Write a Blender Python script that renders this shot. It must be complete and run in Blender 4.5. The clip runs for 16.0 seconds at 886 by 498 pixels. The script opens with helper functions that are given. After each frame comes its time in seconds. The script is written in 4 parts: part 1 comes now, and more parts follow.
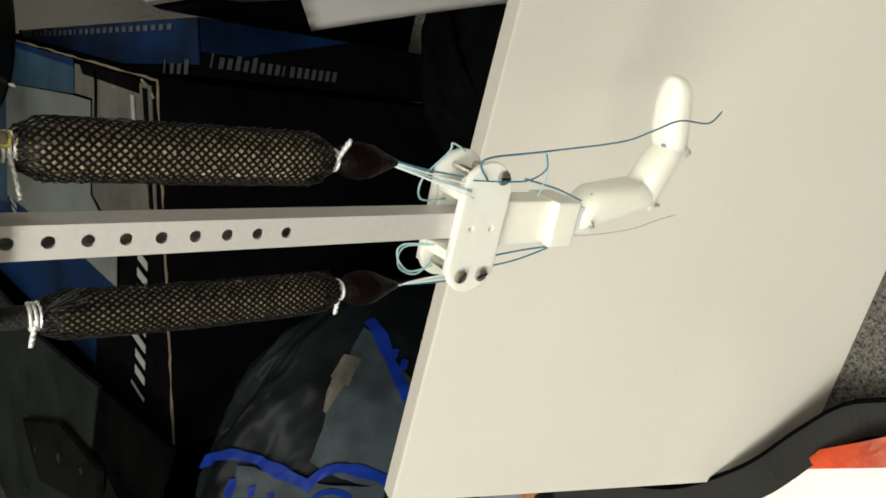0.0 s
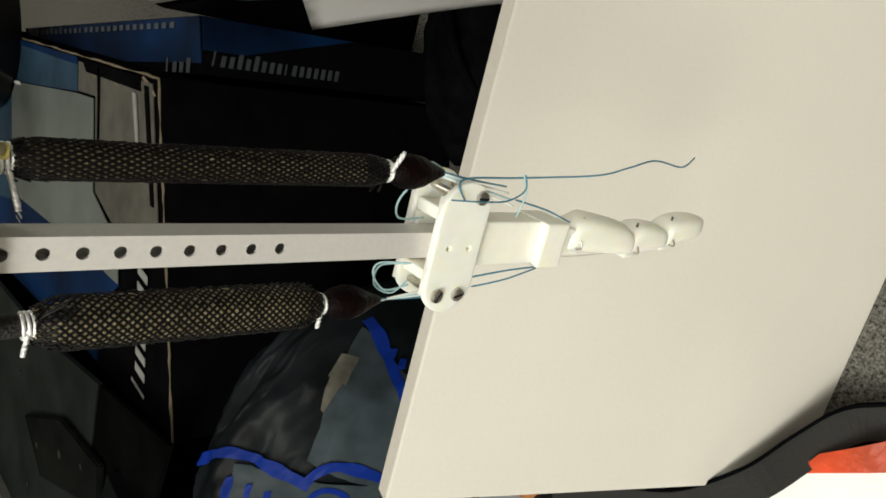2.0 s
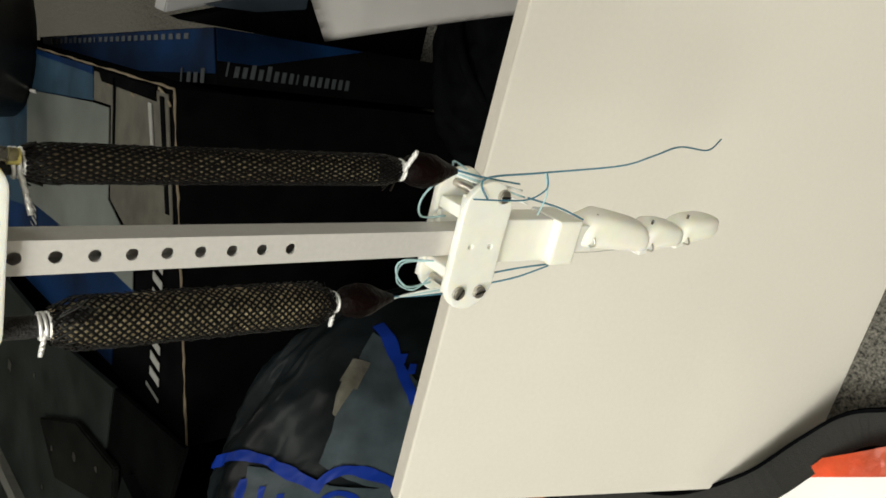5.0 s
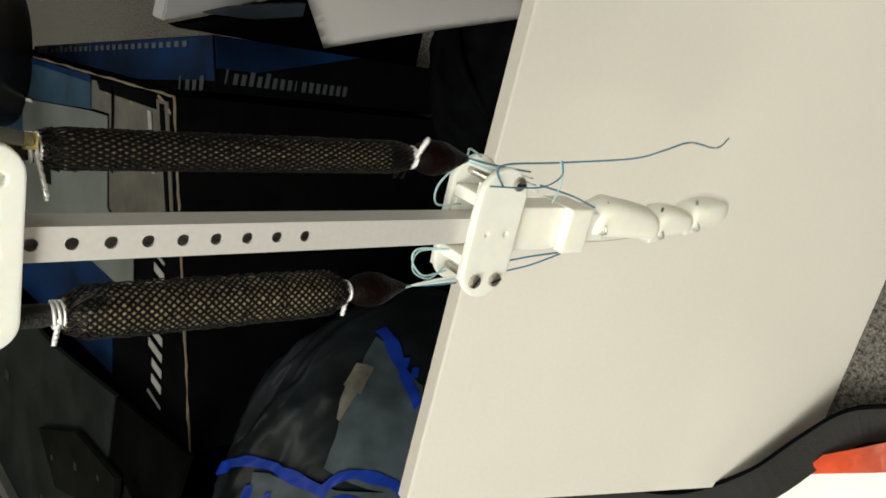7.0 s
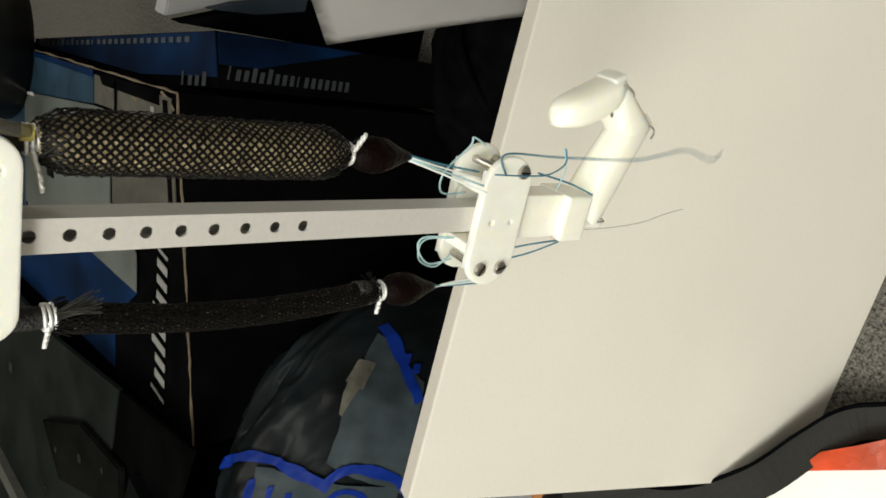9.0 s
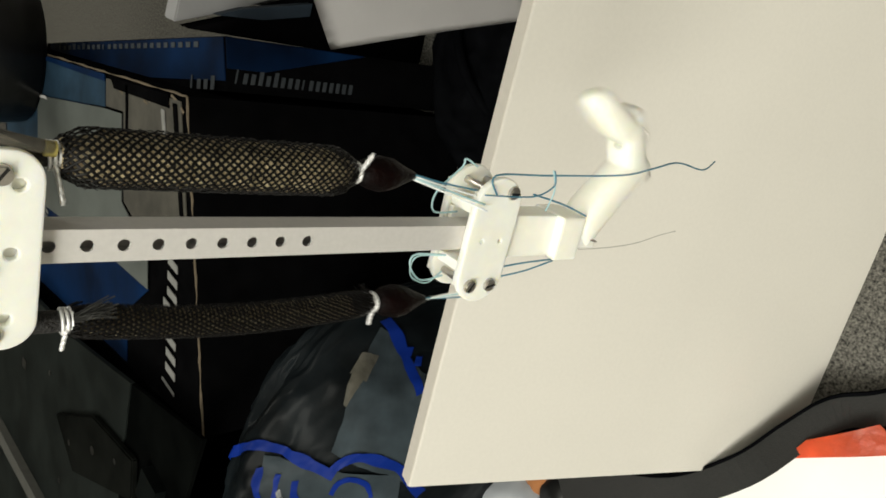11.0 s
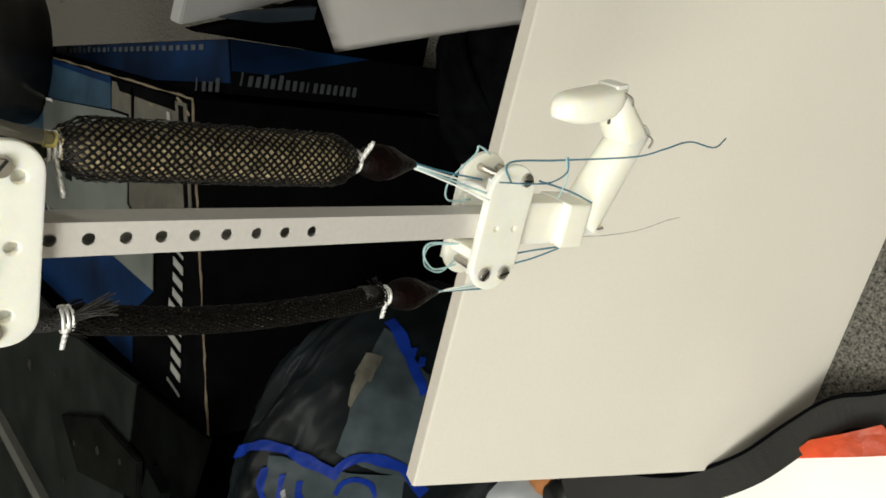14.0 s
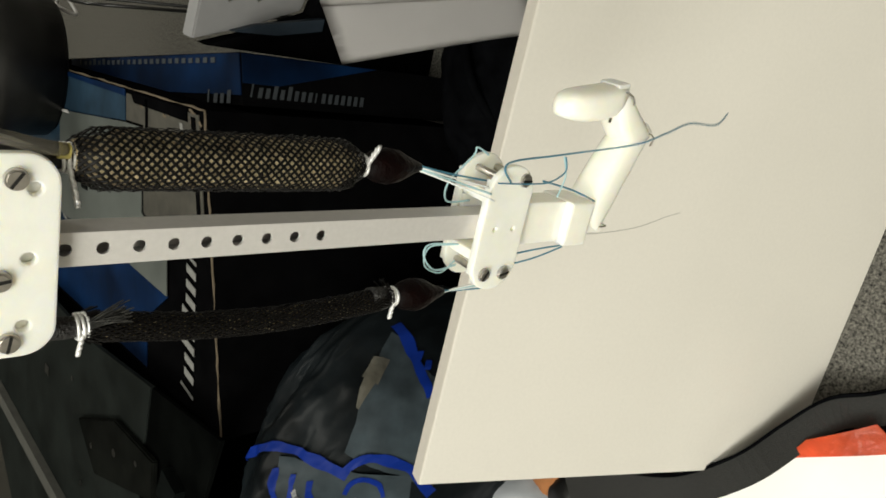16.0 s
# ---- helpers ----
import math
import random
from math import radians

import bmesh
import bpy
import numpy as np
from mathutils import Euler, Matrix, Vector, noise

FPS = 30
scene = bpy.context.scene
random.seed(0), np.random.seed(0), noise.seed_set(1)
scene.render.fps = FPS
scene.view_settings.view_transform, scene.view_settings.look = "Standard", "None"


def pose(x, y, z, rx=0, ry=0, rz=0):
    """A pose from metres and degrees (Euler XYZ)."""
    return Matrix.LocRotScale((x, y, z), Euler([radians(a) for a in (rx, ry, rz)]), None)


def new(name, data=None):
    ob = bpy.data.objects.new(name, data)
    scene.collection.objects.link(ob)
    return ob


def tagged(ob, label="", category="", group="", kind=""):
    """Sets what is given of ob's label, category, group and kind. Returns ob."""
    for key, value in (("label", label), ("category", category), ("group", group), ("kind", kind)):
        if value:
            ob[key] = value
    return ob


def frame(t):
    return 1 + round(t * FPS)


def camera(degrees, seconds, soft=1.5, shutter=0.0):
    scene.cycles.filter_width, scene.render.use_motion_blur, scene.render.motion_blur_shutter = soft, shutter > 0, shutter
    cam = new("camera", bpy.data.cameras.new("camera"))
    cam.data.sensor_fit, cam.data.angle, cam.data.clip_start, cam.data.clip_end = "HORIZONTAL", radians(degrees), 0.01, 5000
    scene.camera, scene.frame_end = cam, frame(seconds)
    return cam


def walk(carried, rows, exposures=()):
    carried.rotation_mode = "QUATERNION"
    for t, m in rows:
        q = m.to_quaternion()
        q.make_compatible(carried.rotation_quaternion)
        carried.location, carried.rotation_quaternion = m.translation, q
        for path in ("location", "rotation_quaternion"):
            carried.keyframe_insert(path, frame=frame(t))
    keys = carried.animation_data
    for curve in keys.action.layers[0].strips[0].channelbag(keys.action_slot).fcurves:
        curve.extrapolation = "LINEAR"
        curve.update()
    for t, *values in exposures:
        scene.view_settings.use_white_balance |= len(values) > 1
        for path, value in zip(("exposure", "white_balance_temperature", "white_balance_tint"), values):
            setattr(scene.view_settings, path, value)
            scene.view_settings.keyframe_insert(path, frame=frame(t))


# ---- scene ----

SECONDS = 16.0
cam = camera(60.0, SECONDS, soft=1.7, shutter=0.5)
CAMERA_ROWS = [
    (0, pose(-0.0307, 0.0495, 0.7470, -4.41, 45.69, -70.57)),
    (0.5, pose(-0.0280, 0.0469, 0.7439, -4.31, 46.08, -70.14)),
    (1, pose(-0.0288, 0.0450, 0.7418, -3.97, 46.24, -69.88)),
    (1.5, pose(-0.0297, 0.0477, 0.7458, -3.93, 45.88, -69.91)),
    (2, pose(-0.0300, 0.0442, 0.7395, -3.92, 46.35, -69.98)),
    (2.5, pose(-0.0289, 0.0453, 0.7400, -4.00, 46.29, -70.02)),
    (3, pose(-0.0259, 0.0381, 0.7432, -3.89, 46.39, -69.98)),
    (3.5, pose(-0.0281, 0.0378, 0.7541, -3.29, 46.06, -69.80)),
    (4, pose(-0.0225, 0.0368, 0.7501, -3.67, 46.73, -69.94)),
    (6.5, pose(-0.0238, 0.0426, 0.7610, -3.72, 46.34, -70.16)),
    (7, pose(-0.0245, 0.0421, 0.7638, -3.99, 45.98, -70.90)),
    (7.5, pose(-0.0245, 0.0447, 0.7682, -4.21, 45.60, -71.17)),
    (8, pose(-0.0186, 0.0461, 0.7651, -4.56, 45.87, -70.83)),
    (8.5, pose(-0.0178, 0.0408, 0.7602, -4.50, 46.36, -70.67)),
    (9, pose(-0.0159, 0.0435, 0.7684, -4.61, 45.96, -70.61)),
    (11.5, pose(-0.0088, 0.0169, 0.7862, -4.70, 46.38, -70.89)),
    (12, pose(-0.0096, 0.0164, 0.7872, -4.57, 46.42, -70.87)),
    (12.5, pose(-0.0093, 0.0170, 0.7870, -4.60, 46.47, -70.89)),
    (13, pose(-0.0080, 0.0192, 0.7887, -4.77, 46.38, -70.89)),
    (13.5, pose(-0.0084, 0.0184, 0.7891, -4.65, 46.43, -70.85)),
    (14, pose(-0.0095, 0.0178, 0.7894, -4.59, 46.47, -70.90)),
    (14.5, pose(-0.0088, 0.0172, 0.7885, -4.79, 46.58, -71.07)),
    (15, pose(-0.0060, 0.0119, 0.7922, -4.87, 46.71, -71.24)),
    (15.5, pose(-0.0001, 0.0040, 0.7966, -4.88, 47.09, -71.37)),
    (16, pose(0.0000, 0.0000, 0.8000, -4.67, 47.23, -71.47)),
]
walk(cam, CAMERA_ROWS)

# ---- light ----
world = bpy.data.worlds.new("room_world")
scene.world = world
world.use_nodes = True
world.node_tree.nodes["Background"].inputs[0].default_value = (1.0, 0.95, 0.88, 1)
world.node_tree.nodes["Background"].inputs[1].default_value = 0.02
scene.view_settings.exposure = 0.0


def ceiling_lamp(x, y, sx, sy, watts):
    lamp = bpy.data.lights.new("ceiling_lamp", "AREA")
    lamp.shape, lamp.size, lamp.size_y, lamp.energy = "RECTANGLE", sx, sy, watts
    lamp.color = (1.0, 0.985, 0.88)
    ob = new("ceiling_lamp_light", lamp)
    ob.matrix_world = pose(x, y, 2.42, 0, 0, 0)


ceiling_lamp(-0.1, -1.25, 1.6, 1.0, 43)
ceiling_lamp(-1.2, -0.9, 1.0, 1.2, 54)
# unseen weak fill, added to soften the shading on the finger
ceiling_lamp(1.35, -0.6, 0.6, 1.2, 4)
# unseen lamp, added to brighten the carpet at the far end
ceiling_lamp(0.9, 2.3, 1.0, 1.0, 34)


# ---- materials ----
def material(name, base, rough=0.5, metal=0.0, vary=0.12, scale=60.0, bump=0.0, bump_scale=200.0, spec=0.5, second=None, mix_scale=8.0):
    m = bpy.data.materials.new(name)
    m.use_nodes = True
    nt = m.node_tree
    b = nt.nodes["Principled BSDF"]
    b.inputs["Roughness"].default_value = rough
    b.inputs["Metallic"].default_value = metal
    b.inputs["Specular IOR Level"].default_value = spec
    tc = nt.nodes.new("ShaderNodeTexCoord")
    fine = nt.nodes.new("ShaderNodeTexNoise")
    fine.inputs["Scale"].default_value = scale
    fine.inputs["Detail"].default_value = 6
    nt.links.new(tc.outputs["Object"], fine.inputs["Vector"])
    big = nt.nodes.new("ShaderNodeTexNoise")
    big.inputs["Scale"].default_value = mix_scale
    big.inputs["Detail"].default_value = 3
    nt.links.new(tc.outputs["Object"], big.inputs["Vector"])
    ramp = nt.nodes.new("ShaderNodeValToRGB")
    dark = second or tuple(c * (1 - vary) for c in base)
    lite = tuple(min(1, c * (1 + vary * 0.6)) for c in base)
    ramp.color_ramp.elements[0].position, ramp.color_ramp.elements[1].position = 0.36, 0.64
    ramp.color_ramp.elements[0].color, ramp.color_ramp.elements[1].color = (*dark, 1), (*lite, 1)
    add = nt.nodes.new("ShaderNodeMath")
    add.operation = "MULTIPLY_ADD"
    add.inputs[1].default_value, add.inputs[2].default_value = 0.5, 0.0
    nt.links.new(big.outputs["Fac"], add.inputs[0])
    add2 = nt.nodes.new("ShaderNodeMath")
    add2.operation = "MULTIPLY_ADD"
    add2.inputs[1].default_value = 0.5
    nt.links.new(fine.outputs["Fac"], add2.inputs[0])
    nt.links.new(add.outputs[0], add2.inputs[2])
    nt.links.new(add2.outputs[0], ramp.inputs["Fac"])
    nt.links.new(ramp.outputs["Color"], b.inputs["Base Color"])
    if bump:
        bn = nt.nodes.new("ShaderNodeTexNoise")
        bn.inputs["Scale"].default_value = bump_scale
        bn.inputs["Detail"].default_value = 4
        nt.links.new(tc.outputs["Object"], bn.inputs["Vector"])
        bp = nt.nodes.new("ShaderNodeBump")
        bp.inputs["Strength"].default_value = bump
        bp.inputs["Distance"].default_value = 0.002
        nt.links.new(bn.outputs["Fac"], bp.inputs["Height"])
        nt.links.new(bp.outputs["Normal"], b.inputs["Normal"])
    return m


M_CARPET = material("carpet_pile", (0.165, 0.157, 0.138), 0.95, scale=230, vary=0.5, second=(0.012, 0.012, 0.012), bump=0.9, bump_scale=300, spec=0.1, mix_scale=400)
M_WALL = material("painted_plaster", (0.55, 0.53, 0.48), 0.8, bump=0.1)
M_CEILING = material("ceiling_tile", (0.75, 0.74, 0.7), 0.85)
M_BOARD = material("white_laminate", (0.70, 0.672, 0.615), 0.38, vary=0.03, scale=300, bump=0.03, bump_scale=900)
M_BOARD_EDGE = material("board_edge_band", (0.62, 0.58, 0.52), 0.45, vary=0.05, scale=150)
M_ALU = material("brushed_aluminium", (0.66, 0.64, 0.62), 0.5, metal=0.3, vary=0.06, scale=500, bump=0.04, bump_scale=1500)
M_PRINT = material("printed_plastic", (0.96, 0.94, 0.83), 0.45, vary=0.04, scale=140, bump=0.03, bump_scale=900)
_b = M_PRINT.node_tree.nodes["Principled BSDF"]
_b.inputs["Subsurface Weight"].default_value = 0.55
_b.inputs["Subsurface Radius"].default_value = (1.0, 0.85, 0.6)
_b.inputs["Subsurface Scale"].default_value = 0.006
M_STEEL = material("steel_screw", (0.55, 0.52, 0.48), 0.28, metal=1.0, vary=0.2, scale=400)
M_TIE = material("silver_wire", (0.9, 0.9, 0.9), 0.35, metal=0.4, vary=0.1, scale=900)
M_BRAID = material("black_braid", (0.0035, 0.003, 0.0028), 0.4, vary=0.4, scale=900, spec=0.16)
M_CLEAR = material("cloudy_hose", (0.42, 0.4, 0.35), 0.08, vary=0.2, scale=60)
M_CLEAR.node_tree.nodes["Principled BSDF"].inputs["Transmission Weight"].default_value = 0.85
M_YELLOW = material("yellow_rubber", (0.5, 0.42, 0.12), 0.6, vary=0.2, scale=90)
M_LINER = material("latex_liner", (0.74, 0.64, 0.42), 0.5, vary=0.2, scale=260, second=(0.42, 0.31, 0.15))
M_GATHER = material("gathered_sleeve", (0.007, 0.006, 0.0055), 0.55, vary=0.5, scale=700, bump=0.8, bump_scale=900)
M_BULB = material("dark_rubber_bulb", (0.002, 0.0017, 0.0017), 0.45, vary=0.8, scale=160, second=(0.0045, 0.0008, 0.0006), spec=0.05, bump=0.4, bump_scale=500, mix_scale=70)
M_FRAY = material("frayed_fibre", (0.028, 0.028, 0.026), 0.35, vary=0.7, scale=700, second=(0.008, 0.008, 0.008))
M_THREAD = material("blue_thread", (0.06, 0.2, 0.29), 0.7, vary=0.3, scale=900)
M_THREAD_PALE = material("pale_blue_thread", (0.42, 0.62, 0.66), 0.7, vary=0.2, scale=900)
M_THREAD_WHITE = material("white_thread", (0.8, 0.82, 0.8), 0.7, vary=0.1, scale=900)
M_THREAD_GREY = material("grey_thread", (0.3, 0.3, 0.28), 0.7, vary=0.1, scale=900)
# black print of the cartons; also fills in the shade below the white cabinet
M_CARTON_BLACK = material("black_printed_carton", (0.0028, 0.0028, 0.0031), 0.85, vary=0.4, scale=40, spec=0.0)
M_CARTON_BLUE = material("blue_printed_carton", (0.0014, 0.0145, 0.055), 0.6, vary=0.6, scale=14, spec=0.1)
M_CARTON_NAVY = material("navy_printed_carton", (0.0012, 0.0105, 0.038), 0.6, vary=0.8, scale=10, spec=0.08)
M_CARTON_FADED = material("faded_blue_carton", (0.02, 0.045, 0.075), 0.6, vary=0.5, scale=22, spec=0.15)
M_CARTON_GREY = material("grey_printed_carton", (0.1, 0.112, 0.104), 0.5, vary=0.25, scale=20)
M_CARTON_RAW = material("raw_cardboard", (0.13, 0.1, 0.065), 0.85, vary=0.3, scale=150, bump=0.3, bump_scale=400)
M_CARTON_WORN = material("worn_carton", (0.06, 0.056, 0.045), 0.7, vary=0.4, scale=50, bump=0.2, bump_scale=300)
M_INK_DIM = material("faded_ink", (0.03, 0.036, 0.042), 0.7, vary=0.3, scale=60)
M_INK = material("pale_ink", (0.22, 0.22, 0.21), 0.6, vary=0.15, scale=100)
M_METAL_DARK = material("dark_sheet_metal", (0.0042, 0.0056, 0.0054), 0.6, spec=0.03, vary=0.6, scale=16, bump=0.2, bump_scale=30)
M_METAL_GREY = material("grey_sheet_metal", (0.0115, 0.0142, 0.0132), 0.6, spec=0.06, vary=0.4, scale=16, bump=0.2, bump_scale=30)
# near-black copy of the chassis metal, with the shade put into the colour
M_METAL_SHADED = material("shaded_sheet_metal", (0.0026, 0.003, 0.0028), 0.7, spec=0.0, vary=0.6, scale=22, bump=0.2, bump_scale=40)
M_SLATE = material("slate_blue_panel", (0.018, 0.026, 0.036), 0.6, spec=0.15, vary=0.3, scale=30)
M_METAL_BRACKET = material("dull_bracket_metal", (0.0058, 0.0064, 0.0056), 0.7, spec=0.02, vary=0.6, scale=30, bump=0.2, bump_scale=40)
M_METAL_RIM = material("worn_metal_rim", (0.09, 0.09, 0.082), 0.6, spec=0.3, vary=0.2, scale=60)
M_PAPER_BRIGHT = material("bright_paper", (0.93, 0.92, 0.9), 0.7, vary=0.02, scale=30)
M_PAPER = material("white_paper", (0.57, 0.555, 0.55), 0.7, vary=0.03, scale=30)
M_BLACK = material("black_plastic", (0.007, 0.007, 0.007), 0.32, vary=0.4, scale=60, bump=0.1)
M_FABRIC = material("black_webbing", (0.017, 0.017, 0.016), 0.85, vary=0.25, scale=500, bump=0.5, bump_scale=900)
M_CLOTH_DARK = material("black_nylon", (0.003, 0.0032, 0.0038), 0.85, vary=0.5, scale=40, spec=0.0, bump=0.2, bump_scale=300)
M_WHITE_BOX = material("white_casing", (0.25, 0.25, 0.255), 0.5, vary=0.05)
M_ORANGE = material("orange_plastic_film", (0.9, 0.15, 0.06), 0.22, vary=0.3, scale=40, bump=1.0, bump_scale=55)
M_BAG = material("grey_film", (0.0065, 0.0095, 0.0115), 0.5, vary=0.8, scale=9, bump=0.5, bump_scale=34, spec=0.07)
# paler copy of the bag film, with the light on its planes painted in
M_BAG_LIT = material("lit_grey_film", (0.036, 0.049, 0.058), 0.5, vary=0.6, scale=24, bump=0.4, bump_scale=40, spec=0.12)
M_CREASE = material("yellowed_paper", (0.075, 0.068, 0.05), 0.6, vary=0.6, scale=40, second=(0.03, 0.028, 0.02), bump=0.6, bump_scale=90)
M_BAG_BLUE = material("blue_print_on_film", (0.0025, 0.02, 0.19), 0.5, spec=0.12, vary=0.2, scale=20)
M_PRINT_PALE = material("pale_print_on_film", (0.09, 0.1, 0.115), 0.4, vary=0.5, scale=14)
M_BAG.node_tree.nodes["Principled BSDF"].inputs["Coat Weight"].default_value = 0.03
M_BAG.node_tree.nodes["Principled BSDF"].inputs["Coat Roughness"].default_value = 0.22
M_FILM_PALE = material("pale_film", (0.4, 0.42, 0.45), 0.4, vary=0.4, scale=14, bump=0.3, bump_scale=50)
M_BROWN = material("brown_cloth", (0.3, 0.12, 0.04), 0.9, vary=0.5, scale=30)


# ---- mesh helpers ----
def link(name, bm, mats, smooth=False):
    me = bpy.data.meshes.new(name)
    bmesh.ops.recalc_face_normals(bm, faces=bm.faces)
    bm.to_mesh(me)
    bm.free()
    for m in (mats if isinstance(mats, (list, tuple)) else [mats]):
        me.materials.append(m)
    if smooth:
        for p in me.polygons:
            p.use_smooth = True
    return me


def part(name, bm, mats, parent=None, label="", smooth=False, m=None):
    ob = new(name, link(name, bm, mats, smooth))
    if parent is not None:
        ob.parent = parent
    if m is not None:
        ob.matrix_basis = m
    if label:
        ob["label"] = label
    return ob


def thing(name, label, category, group="", m=None):
    ob = new(name)
    ob.empty_display_size = 0.02
    if m is not None:
        ob.matrix_basis = m
    return tagged(ob, label, category, group)


def add_box(bm, x0, x1, y0, y1, z0, z1, bevel=0.0, seg=2):
    g = bmesh.ops.create_cube(bm, size=1)
    vs = g["verts"]
    bmesh.ops.scale(bm, vec=(x1 - x0, y1 - y0, z1 - z0), verts=vs)
    bmesh.ops.translate(bm, vec=((x0 + x1) / 2, (y0 + y1) / 2, (z0 + z1) / 2), verts=vs)
    if bevel:
        es = list({e for v in vs for e in v.link_edges})
        bmesh.ops.bevel(bm, geom=es, offset=bevel, segments=seg, affect="EDGES", profile=0.6)
    return bm


def box(x0, x1, y0, y1, z0, z1, bevel=0.0, seg=2):
    return add_box(bmesh.new(), x0, x1, y0, y1, z0, z1, bevel, seg)


def add_cyl(bm, p, q, r, r2=None, n=20):
    p, q = Vector(p), Vector(q)
    turn = (q - p).to_track_quat("Z", "Y").to_matrix().to_4x4()
    bmesh.ops.create_cone(bm, cap_ends=True, segments=n, radius1=r, radius2=r if r2 is None else r2, depth=(q - p).length,
                          matrix=Matrix.Translation((p + q) / 2) @ turn)
    return bm


def smooth_path(pts, n=6):
    pts = [Vector(p) for p in pts]
    out = []
    for i in range(len(pts) - 1):
        a, b, c, d = pts[max(i - 1, 0)], pts[i], pts[i + 1], pts[min(i + 2, len(pts) - 1)]
        for k in range(n):
            t = k / n
            out.append(0.5 * ((2 * b) + (c - a) * t + (2 * a - 5 * b + 4 * c - d) * t * t + (3 * b - a - 3 * c + d) * t ** 3))
    return out + [pts[-1]]


def add_tube(bm, pts, r, n=6, ends=True):
    """A round tube along points; r is a number or a function of the run 0..1."""
    rings = []
    up = Vector((0.13, 0.37, 0.92)).normalized()
    for i, p in enumerate(pts):
        d = (pts[min(i + 1, len(pts) - 1)] - pts[max(i - 1, 0)]).normalized()
        s = d.cross(up)
        s = s.normalized() if s.length > 1e-4 else d.orthogonal().normalized()
        w = s.cross(d)
        rr = r(i / (len(pts) - 1)) if callable(r) else r
        rings.append([bm.verts.new(p + rr * (math.cos(a) * s + math.sin(a) * w)) for a in (2 * math.pi * k / n for k in range(n))])
    for a, b in zip(rings, rings[1:]):
        for k in range(n):
            bm.faces.new((a[k], a[(k + 1) % n], b[(k + 1) % n], b[k]))
    if ends:
        bm.faces.new(rings[0])
        bm.faces.new(rings[-1][::-1])
    return bm


def circle(x, z, r, n=16):
    return [(x + r * math.cos(2 * math.pi * k / n), z + r * math.sin(2 * math.pi * k / n)) for k in range(n)]


def rounded(x0, x1, z0, z1, r, n=7):
    out = []
    for cx, cz, a0 in ((x1 - r, z1 - r, 0), (x0 + r, z1 - r, 90), (x0 + r, z0 + r, 180), (x1 - r, z0 + r, 270)):
        for k in range(n + 1):
            a = radians(a0 + 90 * k / n)
            out.append((cx + r * math.cos(a), cz + r * math.sin(a)))
    return out


def plate(outline, holes, y0, y1, bevel=0.0):
    """A flat plate in x and z with round holes through it, from y0 (front) to y1."""
    bm = bmesh.new()
    edges = []
    for loop in [outline] + holes:
        vs = [bm.verts.new((x, y0, z)) for x, z in loop]
        edges += [bm.edges.new((vs[i], vs[(i + 1) % len(vs)])) for i in range(len(vs))]
    bmesh.ops.triangle_fill(bm, use_beauty=True, use_dissolve=False, edges=edges)
    g = bmesh.ops.extrude_face_region(bm, geom=bm.faces[:])
    bmesh.ops.translate(bm, vec=(0, y1 - y0, 0), verts=[v for v in g["geom"] if isinstance(v, bmesh.types.BMVert)])
    if bevel:
        rim = [e for e in bm.edges if len(e.link_faces) == 2 and e.calc_face_angle(0) > 1.2 and abs(e.verts[0].co.y - e.verts[1].co.y) < 1e-6]
        bmesh.ops.bevel(bm, geom=rim, offset=bevel, segments=2, affect="EDGES", profile=0.6)
    return bm


def profile_solid(pts, half, bevel):
    """A solid with its outline in x and z, y from -half to half, with rounded edges."""
    bm = bmesh.new()
    f = bm.faces.new([bm.verts.new((x, -half, z)) for x, z in pts])
    g = bmesh.ops.extrude_face_region(bm, geom=[f])
    bmesh.ops.translate(bm, vec=(0, 2 * half, 0), verts=[v for v in g["geom"] if isinstance(v, bmesh.types.BMVert)])
    bmesh.ops.recalc_face_normals(bm, faces=bm.faces)
    bmesh.ops.bevel(bm, geom=[e for e in bm.edges if e.calc_face_angle(0) > 0.35], offset=bevel, segments=3, affect="EDGES", profile=0.55)
    return bm


# ---- the setting ----
def build_room():
    floor = part("floor", box(-3, 3, -2.5, 4, -0.1, 0), M_CARPET)
    tagged(floor, "dark grey speckled carpet floor", "floor", kind="structure")
    ceil = part("ceiling", box(-3, 3, -2.5, 4, 2.5, 2.6), M_CEILING)
    tagged(ceil, "plain off-white ceiling", "ceiling", kind="structure")
    for nm, b in (("wall_north", (-3, 3, 4, 4.1)), ("wall_south", (-3, 3, -2.6, -2.5)), ("wall_east", (3, 3.1, -2.6, 4.1)), ("wall_west", (-3.1, -3, -2.6, 4.1))):
        tagged(part(nm, box(*b, 0, 2.5), M_WALL), "plain painted room wall", "wall", kind="structure")


build_room()

LEAN = 20.25


def build_board():
    t = thing("leaning_board", "white laminated board leaning upright on the carpet", "board", m=pose(-0.385, 0.222, 0.0, -LEAN, 0, 0))
    part("panel", box(0, 0.62, 0, 0.016, 0, 0.4185, 0.0012), M_BOARD, t)
    part("edge_band", box(0.0005, 0.6195, 0.0008, 0.0152, 0.4187, 0.4192), M_BOARD_EDGE, t, "grey-beige edge band")


build_board()


# ---- cartons and clutter behind ----
def prism(bottom, z0, z1):
    bm = bmesh.new()
    a = [bm.verts.new((x, y, z0)) for x, y in bottom]
    b = [bm.verts.new((x, y, z1)) for x, y in bottom]
    n = len(a)
    bm.faces.new(a[::-1])
    bm.faces.new(b)
    for i in range(n):
        bm.faces.new((a[i], a[(i + 1) % n], b[(i + 1) % n], b[i]))
    return bm


